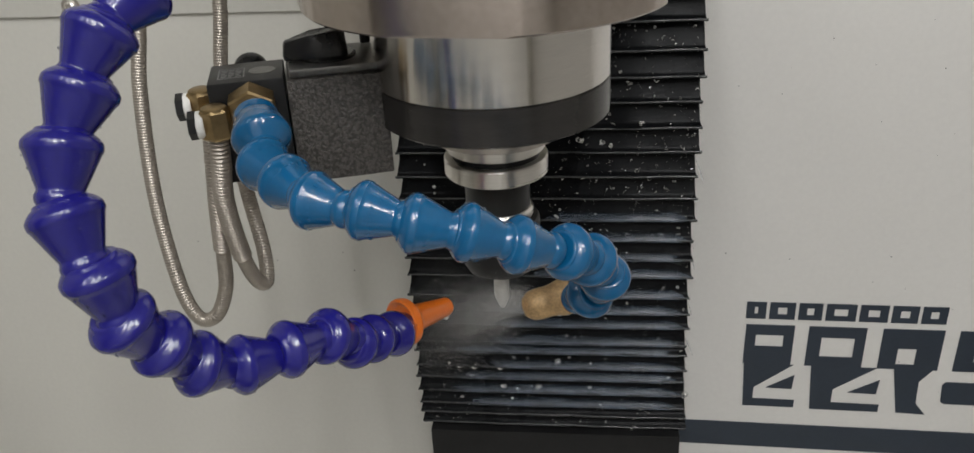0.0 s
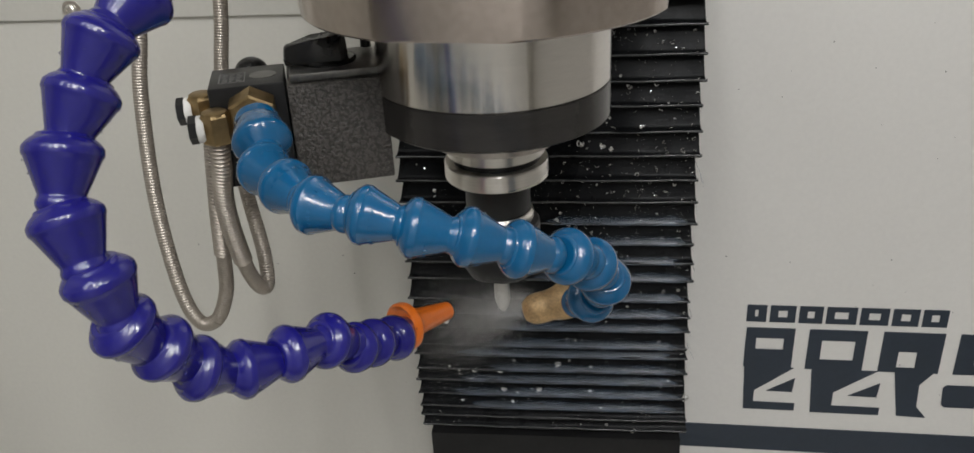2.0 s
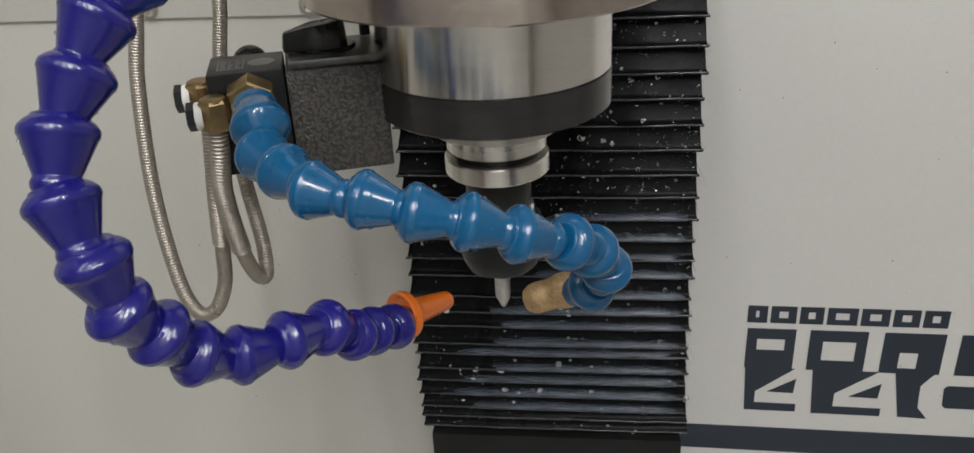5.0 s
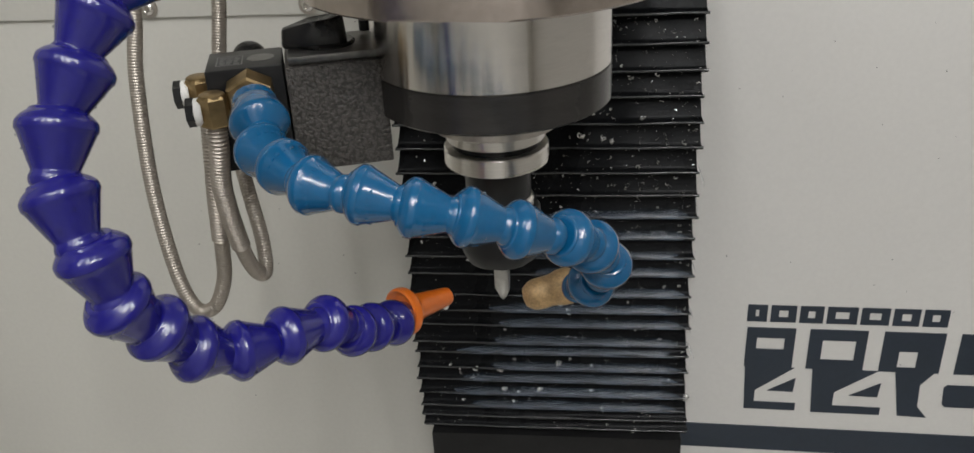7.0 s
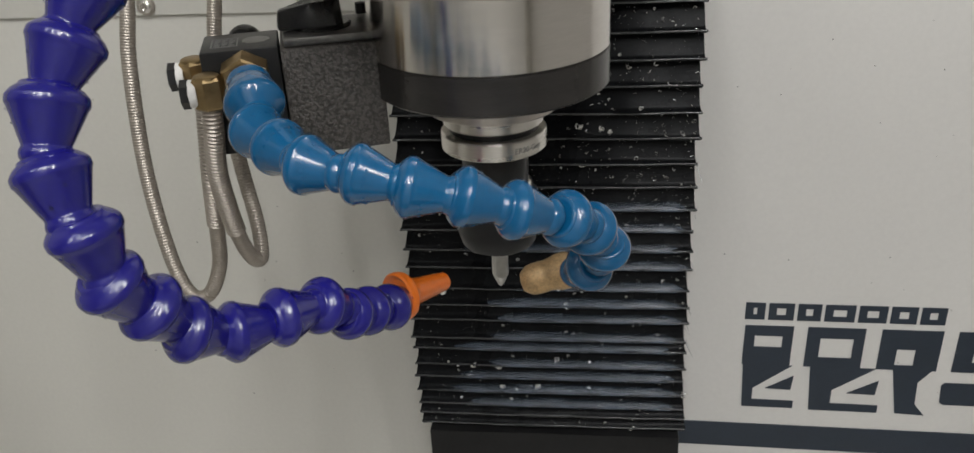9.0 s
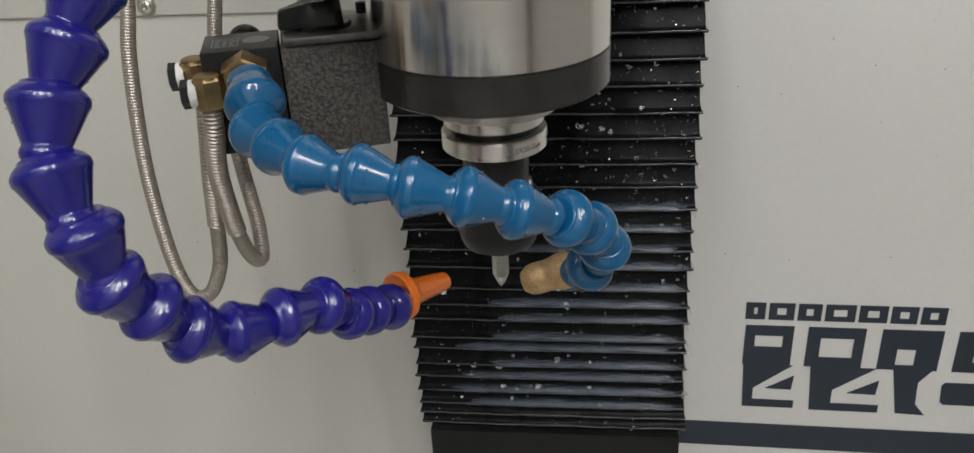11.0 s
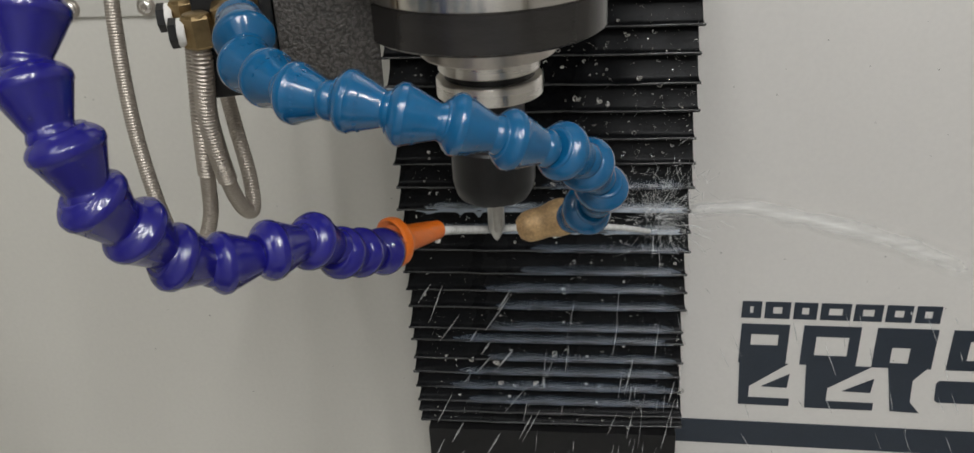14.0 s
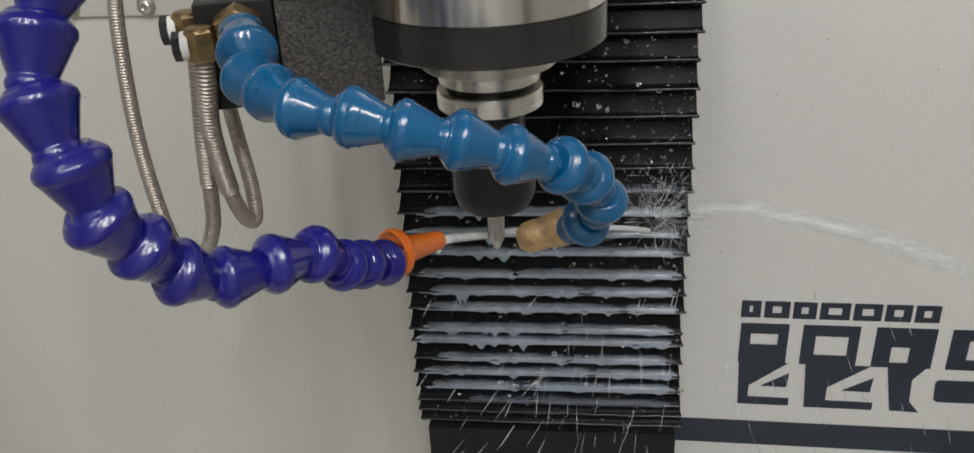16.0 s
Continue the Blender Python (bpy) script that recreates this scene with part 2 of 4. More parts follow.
def lathe(profile, m=None, seg=48, cap=True):
    """A turned solid: (radius, height) pairs from one end to the other, about z."""
    bm = bmesh.new()
    rings = []
    for r, z in profile:
        rings.append([bm.verts.new((r * math.cos(2 * math.pi * k / seg), r * math.sin(2 * math.pi * k / seg), z)) for k in range(seg)])
    for a, b in zip(rings, rings[1:]):
        for k in range(seg):
            bm.faces.new((a[k], a[(k + 1) % seg], b[(k + 1) % seg], b[k]))
    if cap:
        bm.faces.new(rings[0]), bm.faces.new(rings[-1])
    if m is not None:
        bm.transform(m)
    return bm


def join(*bms):
    out = bmesh.new()
    for b in bms:
        me = bpy.data.meshes.new("tmp")
        b.to_mesh(me)
        b.free()
        out.from_mesh(me)
        bpy.data.meshes.remove(me)
    return out


def along(a, b):
    """Pose at a whose z axis points to b."""
    d = Vector(b) - Vector(a)
    return Matrix.Translation(a) @ d.to_track_quat("Z", "Y").to_matrix().to_4x4()


def spline(points, n=24):
    pts = [Vector(p) for p in points]
    ext = [2 * pts[0] - pts[1]] + pts + [2 * pts[-1] - pts[-2]]
    out = []
    for i in range(1, len(ext) - 2):
        p0, p1, p2, p3 = ext[i - 1:i + 3]
        for k in range(n):
            t = k / n
            out.append(0.5 * (2 * p1 + (p2 - p0) * t + (2 * p0 - 5 * p1 + 4 * p2 - p3) * t * t + (3 * p1 - p0 - 3 * p2 + p3) * t ** 3))
    return out + [pts[-1]]


def resample(line, step):
    out, left = [line[0]], step
    for a, b in zip(line, line[1:]):
        d = (b - a).length
        while d >= left:
            a = a + (b - a) * (left / d)
            d = (b - a).length
            out.append(a.copy())
            left = step
        left -= d
    return out


def tube(line, radius, seg=12, ribs=0.0, pitch=2):
    """A tube along a line of points; ribs: relief of its coils."""
    bm = bmesh.new()
    rings, side = [], None
    for i, p in enumerate(line):
        d = (line[min(i + 1, len(line) - 1)] - line[max(i - 1, 0)]).normalized()
        side = (Vector((0.3, 0.9, 0.2)) if side is None else side)
        side = (side - d * side.dot(d)).normalized()
        up = d.cross(side)
        r = radius + ribs * (2 * abs(math.sin(math.pi * i / pitch)) - 1)
        rings.append([bm.verts.new(p + r * (math.cos(2 * math.pi * k / seg) * side + math.sin(2 * math.pi * k / seg) * up)) for k in range(seg)])
    for a, b in zip(rings, rings[1:]):
        for k in range(seg):
            bm.faces.new((a[k], a[(k + 1) % seg], b[(k + 1) % seg], b[k]))
    bm.faces.new(rings[0]), bm.faces.new(rings[-1])
    return bm


def setting(name, bm, material, label, smooth=0):
    ob = new(name, to_mesh(name, bm, material, smooth))
    return tagged(ob, label, "wall" if "wall" in name else name.split("_")[0], kind="structure")


# ---------------------------------------------------------------- enclosure and room
WALL = 0.56
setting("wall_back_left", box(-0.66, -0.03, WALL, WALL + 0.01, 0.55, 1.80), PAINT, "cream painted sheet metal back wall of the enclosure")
PANEL = Matrix.Translation((0.07, WALL, 0)) @ pose(0, 0, 0, 0, 0, -1.7)
setting("wall_back_right", box(-0.10, 0.43, 0, 0.01, 0.55, 1.80, 0, PANEL), PAINT_LIGHTER, "painted sheet metal back wall, toned lighter on this side, with a navy decal")
setting("wall_left", box(-0.67, -0.66, -0.25, WALL + 0.01, 0.55, 1.80), PAINT, "cream painted sheet metal side wall of the enclosure")
# Unseen wall; the lighter tone only brightens its reflection in the spindle steel.
setting("wall_right", box(0.50, 0.51, -0.25, WALL + 0.01, 0.55, 1.80), PAINT_LIGHTER, "unseen sheet metal side wall, toned lighter to brighten the steel's reflections")
setting("ceiling", box(-0.66, 0.50, 0.36, WALL, 1.80, 1.81), PAINT, "cream painted sheet metal roof of the enclosure")
setting("floor_tray", box(-0.67, 0.51, -0.25, WALL + 0.01, 0.53, 0.55), TRAY, "grey painted steel chip tray below the machine")
# Unseen front panels, added so the spindle steel mirrors bright bands.
setting("wall_front_left", box(-0.66, -0.44, -0.26, -0.25, 0.55, 1.80), PAINT, "unseen cream front panel beside the doorway, added for reflections in the steel")
setting("wall_front_right", box(0.42, 0.50, -0.26, -0.25, 0.55, 1.80), PAINT, "unseen cream front panel beside the doorway, added for reflections in the steel")
setting("wall_front_sill", box(-0.44, 0.42, -0.26, -0.25, 0.55, 0.78), PAINT, "unseen cream doorway sill, added for reflections in the steel")
# Unseen room, added around the enclosure; light walls and floor brighten the steel's reflections.
setting("wall_room_front", box(-3.0, 3.0, -2.62, -2.6, 0.0, 3.0), ROOM, "grey plaster workshop wall")
setting("wall_room_left", box(-3.02, -3.0, -2.6, 2.6, 0.0, 3.0), ROOM, "grey plaster workshop wall")
setting("wall_room_right", box(3.0, 3.02, -2.6, 2.6, 0.0, 3.0), ROOM, "grey plaster workshop wall")
setting("wall_room_back", box(-3.0, 3.0, 2.6, 2.62, 0.0, 3.0), ROOM, "grey plaster workshop wall")
setting("ceiling_room", box(-3.02, 3.02, -2.62, 2.62, 3.0, 3.02), ROOM, "pale workshop ceiling")
setting("floor", box(-3.02, 3.02, -2.62, 2.62, -0.02, 0.0), FLOOR, "grey concrete workshop floor")
setting("trim_cabinet", box(-0.67, 0.51, -0.25, WALL + 0.01, 0.0, 0.53), TRAY, "grey machine stand under the tray")

# upper panel lapped over the back wall, with a rolled lower edge
lap = setting("trim_upper_panel", join(box(-0.66, -0.135, WALL - 0.003, WALL - 0.0005, 1.0745, 1.80, 0.0008)), PAINT, "cream upper sheet lapped over the back wall", 35)


def screw(x, z):
    t = thing("pan_head_screw", (x, WALL - 0.003, z), "small bright steel pan head screw in the cream panel", "screw", "screws along the panel seam")
    turn = Matrix.Translation((x, WALL - 0.003, z)) @ pose(0, 0, 0, 90, 0, 0)
    part("washer", lathe([(0.0066, 0.0), (0.0066, 0.0008), (0.003, 0.001)], turn, 24), STEEL_SOFT, t)
    part("head", lathe([(0.0047, 0.0008), (0.0045, 0.0024), (0.0036, 0.0034), (0.0022, 0.0038), (0.0019, 0.0026)], turn, 24), STEEL, t)


for sx, sz in ((-0.3473, 1.081), (-0.2932, 1.081), (-0.183, 1.081)):
    screw(sx, sz)

# ---------------------------------------------------------------- decals on the back wall
def plate_with_window(x0, x1, z0, z1, u0, u1, v0, v1, y):
    """A plain plate with one rectangular window."""
    return join(box(x0, x1, y, -0.0001, v1, z1), box(x0, x1, y, -0.0001, z0, v0), box(x0, u0, y, -0.0001, v0, v1), box(u1, x1, y, -0.0001, v0, v1))


def frame_shape(x0, x1, z0, z1, w, y):
    """A plain rectangular ring."""
    return join(box(x0, x1, y, -0.0001, z1 - w, z1), box(x0, x1, y, -0.0001, z0, z0 + w),
                box(x0, x0 + w * 1.4, y, -0.0001, z0 + w, z1 - w), box(x1 - w * 1.4, x1, y, -0.0001, z0 + w, z1 - w))


def prism(points, y0, y1):
    """A plate with the outline given in (x, z)."""
    bm = bmesh.new()
    a = [bm.verts.new((x, y0, z)) for x, z in points]
    b = [bm.verts.new((x, y1, z)) for x, z in points]
    bm.faces.new(a), bm.faces.new(b)
    for i in range(len(a)):
        j = (i + 1) % len(a)
        bm.faces.new((a[i], a[j], b[j], b[i]))
    return bm


def logo():
    t = thing("wall_decal", PANEL @ Vector((0.12, 0, 0.76)), "dark navy block decal stuck on the pale back wall", "decal")

    def flat(name, bm):
        bm.transform(PANEL)
        part(name, bm, NAVY, t, smooth=0)

    x = 0.0460
    for w in (0.0165, 0.0205, 0.0190, 0.0235, 0.0220, 0.0205, 0.0195):
        flat("bar", frame_shape(x, x + w - 0.0025, 0.8412, 0.8554, 0.0041, -0.0007))
        x += w
    for x0, x1, u0, u1, v0, v1 in ((0.0470, 0.0818, 0.0545, 0.0745, 0.8170, 0.8270), (0.0919, 0.1325, 0.1015, 0.1250, 0.8095, 0.8265),
                                   (0.1437, 0.1859, 0.1560, 0.1690, 0.8050, 0.8190), (0.1962, 0.2360, 0.2090, 0.2270, 0.8095, 0.8265)):
        flat("block", plate_with_window(x0, x1, 0.8008, 0.8358, u0, u1, v0, v1, -0.0007))
    for outline in ([(0.0480, 0.8008), (0.0500, 0.7612), (0.0880, 0.7612), (0.0880, 0.7680), (0.0570, 0.7682), (0.0570, 0.7790), (0.0840, 0.8008)],
                    [(0.0660, 0.7790), (0.0850, 0.7785), (0.0860, 0.7915)],
                    [(0.0970, 0.8008), (0.1000, 0.7605), (0.1500, 0.7605), (0.1500, 0.7672), (0.1150, 0.7675), (0.1150, 0.7800), (0.1440, 0.8008)],
                    [(0.1260, 0.7775), (0.1465, 0.7770), (0.1475, 0.7900)],
                    [(0.1560, 0.8008), (0.1630, 0.7608), (0.1840, 0.7600), (0.1760, 0.7700), (0.1750, 0.7900), (0.1830, 0.8008)],
                    [(0.1940, 0.7907), (0.1918, 0.7880), (0.1930, 0.7730), (0.1955, 0.7707), (0.2400, 0.7707), (0.2400, 0.7907)]):
        flat("lower_block", prism(outline, -0.0007, -0.0001))


logo()
stripe = tagged(new("trim_stripe", to_mesh("trim_stripe", box(-0.01, 0.4295, -0.0008, -0.0001, 0.7211, 0.7442, 0, PANEL), NAVY, 0)),
                "dark navy stripe along the pale back wall", "stripe", kind="structure")

# ---------------------------------------------------------------- column base and bellows
BELL_X0, BELL_X1 = -0.122, 0.0672


def base_block():
    t = thing("column_base", (-0.025, 0.52, 0.55), "black steel column base under the bellows", "machine base")
    part("body", box(-0.1155, 0.0665, 0.500, 0.553, 0.552, 0.776, 0.001), BLACK_METAL, t)
    part("ledge", box(-0.1135, 0.0645, 0.4945, 0.4995, 0.552, 0.745, 0.001), BLACK_METAL, t)


base_block()

# heights of the pleat edges with the head raised by 28 mm, and the share of the head's travel that each takes
PLEAT_Z = [1.196, 1.1785, 1.161, 1.1435, 1.126, 1.1085, 1.091, 1.0740, 1.0572, 1.0391, 1.0220, 1.0040, 0.9875, 0.9710, 0.9549, 0.9392, 0.9251, 0.9077,
           0.8938, 0.8801, 0.8625, 0.8523, 0.8366, 0.8244, 0.8113, 0.7986, 0.7891, 0.7800]


def share(z):
    return float(np.interp(z, [0.79, 0.8262, 0.8925, 1.0845, 1.2], [0, 0.10, 0.48, 0.95, 1.0]))


def pleat_mesh(wide, seed):
    """One fold: a sloping leaf with a stitched lip along its lower edge, slightly wavy, narrower where it turns inwards."""
    rnd = random.Random(seed)
    bm = bmesh.new()
    n = 28
    sect = [(0.0155, 0.0330), (0.0055, 0.0105), (0.0026, 0.0036), (0.0012, 0.0014), (-0.0003, 0.0008), (-0.0008, 0.0002), (-0.0004, -0.0003), (0.0006, -0.0002), (0.0026, 0.0012), (0.0062, 0.0100), (0.0165, 0.0322)]
    rows = []
    ph = [rnd.uniform(0, 6.28) for _ in range(4)]
    for i in range(n + 1):
        u = i / n
        wob = 0.0005 * math.sin(5 * u + ph[0]) + 0.0003 * math.sin(17 * u + ph[1]) + 0.00015 * math.sin(43 * u + ph[2])
        droop = 0.0007 * math.sin(4 * u + ph[3])
        rows.append([bm.verts.new(((u - 0.5) * (wide + 0.0008 - 0.0042 * min(1.0, max(0.0, y) / 0.006)), y + wob, z + droop)) for y, z in sect])
    for a, b in zip(rows, rows[1:]):
        for k in range(len(sect)):
            j = (k + 1) % len(sect)
            bm.faces.new((a[k], a[j], b[j], b[k]))
    bm.faces.new(rows[0]), bm.faces.new(rows[-1])
    return to_mesh("pleat", bm, RUBBER, 50)


BELL_Y = 0.505
MID_X = (BELL_X0 + BELL_X1) / 2
bellows = thing("bellows", (MID_X, BELL_Y, 0.776), "black rubberised cloth bellows cover, wet and dotted with chips", "bellows")
PLEATS = []
meshes = [pleat_mesh(BELL_X1 - BELL_X0, s) for s in range(6)]
wide_mesh = pleat_mesh(BELL_X1 - BELL_X0 + 0.003, 11)
# bead added along each lip to catch its highlight line
lip_line = [Vector(((k / 40 - 0.5) * (BELL_X1 - BELL_X0 + 0.0018), -0.0006 + 0.00025 * math.sin(k * 0.9), 0.0003 + 0.0002 * math.sin(k * 0.37))) for k in range(41)]
lip_mesh = to_mesh("lip", tube(lip_line, 0.00085, 8), LIP, 60)
for i, z in enumerate(PLEAT_Z):
    low = i >= len(PLEAT_Z) - 2
    dx = 0.002 * math.sin(i * 2.1) * 0.4 + (0.002 if low else 0)
    ob = piece("pleat", wide_mesh if low else meshes[i % 6], pose(MID_X + dx, BELL_Y, z), bellows)
    PLEATS.append((ob, dx, z))
    lip = new("lip", lip_mesh)
    lip.parent = ob
part("end_plate", box(BELL_X0, BELL_X1, BELL_Y + 0.004, BELL_Y + 0.03, 0.7765, 0.782, 0.0008), BLACK_METAL, bellows)


CURLS = [(-0.015, 0.8947, 2.0), (-0.062, 0.8316, 2.0), (-0.061, 0.8151, 2.0), (-0.080, 0.8365, 1.5), (-0.083, 0.8255, 1.0), (-0.050, 0.8127, 1.0), (-0.034, 0.8149, 1.6), (-0.012, 0.8128, 1.0), (0.002, 0.8155, 1.0), (0.009, 0.7996, 0.8), (0.033, 0.7800, 1.2), (0.069, 0.8128, 2.2), (-0.091, 0.8361, 1.0), (-0.021, 0.8408, 1.8), (0.002, 0.8399, 0.9), (-0.006, 1.0289, 2.2), (0.010, 1.0276, 1.8), (0.014, 1.0259, 1.2), (0.024, 1.0683, 1.4), (-0.014, 1.0485, 1.0), (-0.097, 0.9652, 1.0), (0.032, 0.8370, 1.0), (0.028, 0.8474, 1.0), (-0.003, 1.0006, 1.4), (-0.020, 0.9731, 1.2), (0.032, 1.0420, 1.2), (-0.054, 0.8030, 0.8), (-0.068, 0.7979, 0.8), (-0.091, 0.8028, 0.8), (-0.098, 0.8387, 0.8), (-0.099, 0.9949, 0.9), (-0.032, 0.9731, 1.0), (0.019, 1.0775, 0.9), (0.059, 1.0548, 0.8)]


def chips(z, count, seed):
    """Bright curls and crumbs that stick to one fold."""
    rnd = random.Random(seed)
    bms = []
    for _ in range(count):
        x = rnd.uniform(BELL_X0 + 0.01, BELL_X1 - 0.005)
        up = rnd.uniform(0.001, 0.014)
        c = Vector((x, BELL_Y + 0.0006 + up * 0.45, z + up))
        s = rnd.choice((0.00022, 0.0003, 0.0004, 0.0005, 0.0007))
        if rnd.random() < 0.35:
            r, turns, a0 = s * 1.7, rnd.uniform(0.5, 1.2), rnd.uniform(0, 6.28)
            line = [c + Vector((r * math.cos(a0 + 6.28 * turns * k / 9), -0.0004 * k / 9, r * math.sin(a0 + 6.28 * turns * k / 9))) for k in range(10)]
            bms.append(tube(line, 0.00028, 5))
        else:
            bm = bmesh.new()
            bmesh.ops.create_icosphere(bm, subdivisions=1, radius=s)
            for v in bm.verts:
                v.co = v.co * rnd.uniform(0.5, 1.3)
            bm.transform(Matrix.Translation(c))
            bms.append(bm)
    for _ in range(130):
        up = rnd.uniform(0.0, 0.016)
        bm = bmesh.new()
        bmesh.ops.create_icosphere(bm, subdivisions=1, radius=rnd.choice((0.00012, 0.00016, 0.0002, 0.00026, 0.00034)))
        bm.transform(Matrix.Translation((rnd.uniform(BELL_X0 + 0.004, BELL_X1 - 0.004), BELL_Y + 0.0009 + up * 0.45, z + up)))
        bms.append(bm)
    for _ in range(26 if z > 0.95 else 8):
        up = rnd.uniform(0.001, 0.016)
        q = Vector((min(rnd.gauss(0.022, 0.035), BELL_X1 - 0.003), BELL_Y + 0.0004 + up * 0.45, z + up))
        q.x = max(q.x, BELL_X0 + 0.004)
        r, a0, turns = rnd.uniform(0.0004, 0.0013), rnd.uniform(0, 6.28), rnd.uniform(0.12, 0.6)
        bms.append(tube([q + Vector((r * math.cos(a0 + 6.28 * turns * k / 6), -0.0004 * k / 6, r * math.sin(a0 + 6.28 * turns * k / 6))) for k in range(7)], rnd.uniform(0.0001, 0.0002), 4))
    for x, zc, s in CURLS:
        if z - 0.002 <= zc < z + 0.0165 and min(PLEAT_Z, key=lambda q: abs(q - zc) + 9 * (q > zc + 0.002)) == z:
            up = max(0.001, zc - z)
            c = Vector((x, BELL_Y + up * 0.45 - 0.0002, zc))
            for _ in range(3):
                r, a0, turns = 0.0008 * s * rnd.uniform(0.5, 1.1), rnd.uniform(0, 6.28), rnd.uniform(0.6, 1.3)
                q = c + Vector((rnd.uniform(-1, 1), 0, rnd.uniform(-1, 1))) * 0.0009 * s
                bms.append(tube([q + Vector((r * math.cos(a0 + 6.28 * turns * k / 11), -0.0009 * k / 11, r * math.sin(a0 + 6.28 * turns * k / 11))) for k in range(12)], 0.00024 + 0.00008 * s, 5))
    me = to_mesh("metal_chips", join(*bms), CHIP, 0)
    me.transform(Matrix.Translation((0, -BELL_Y, -z)))
    ob = new("metal_chips", me)
    ob.location = (0, BELL_Y, z)
    return tagged(ob, "bright aluminium chips and curls stuck on the bellows", "metal chips", "chips on the bellows", "stuff")


CHIPS = []
for i, z in enumerate(PLEAT_Z):
    if 6 <= i < len(PLEAT_Z):
        CHIPS.append((chips(z, (22, 14, 26, 30, 18, 10)[i % 6], 40 + i), z))

# ---------------------------------------------------------------- spindle head and tool
AX = Vector((-0.0381, 0.3329, 0.0))
HEAD_THINGS = []


def turned(profile, seg=96):
    return lathe(profile, Matrix.Translation(AX), seg)


def spindle_head():
    t = thing("spindle_head", (AX.x, AX.y, 1.09), "ground steel spindle nose with black ring under a milled flange", "spindle")
    part("ring", turned([(0.020, 1.0905), (0.0445, 1.0901), (0.0466, 1.0915), (0.0466, 1.1050), (0.0460, 1.1054)]), DARK_RING, t, "blackened steel ring")
    part("nose", turned([(0.0455, 1.1050), (0.0457, 1.1057), (0.0466, 1.1061), (0.0466, 1.1370)]), STEEL, t, "bright ground steel cylinder")
    part("spindle_face", turned([(0.018, 1.0805), (0.0264, 1.0805), (0.0270, 1.0811), (0.0270, 1.0908)]), STEEL_SOFT, t, "steel spindle face")
    # flange: a disc with milled flats
    bm = turned([(0.040, 1.1365), (0.0700, 1.1365), (0.0708, 1.1373), (0.0708, 1.1578)], 120)
    for ang in (-96, -6, 174, 84):
        n = Vector((math.cos(radians(ang)), math.sin(radians(ang)), 0))
        bmesh.ops.bisect_plane(bm, geom=bm.verts[:] + bm.edges[:] + bm.faces[:], plane_co=AX + n * 0.0672, plane_no=n, clear_outer=True)
        bmesh.ops.holes_fill(bm, edges=[e for e in bm.edges if e.is_boundary])
    part("flange", bm, FLANGE, t, "milled steel flange with flats")
    # Unseen tops of casting and carriage stop low so their shadow clears the left wall.
    part("casting", box(AX.x - 0.078, AX.x + 0.083, AX.y - 0.0655, AX.y + 0.15, 1.1580, 1.25, 0.004), PAINT_HEAD, t, "cream painted head casting")
    rnd = random.Random(4)
    low = [(-0.024 + 0.0008 * k, 1.1571 + 0.0012 * noise.noise(Vector((k * 0.35, 0, 0))) + rnd.uniform(-0.0005, 0.0003)) for k in range(61)]
    edge = prism(low + [(0.024, 1.1596), (-0.024, 1.1596)], -0.00045, 0.003)
    edge.transform(Matrix.Translation(AX) @ pose(0, 0, 0, 0, 0, -6) @ Matrix.Translation((0, -0.0672, 0)))
    part("chipped_edge", edge, PAINT_HEAD, t, "chipped cream paint edge", 0)
    part("carriage", box(-0.122, 0.0705, 0.4965, 0.553, 1.1000, 1.25, 0.003), PAINT_HEAD, t, "cream painted carriage")
    HEAD_THINGS.append(t)


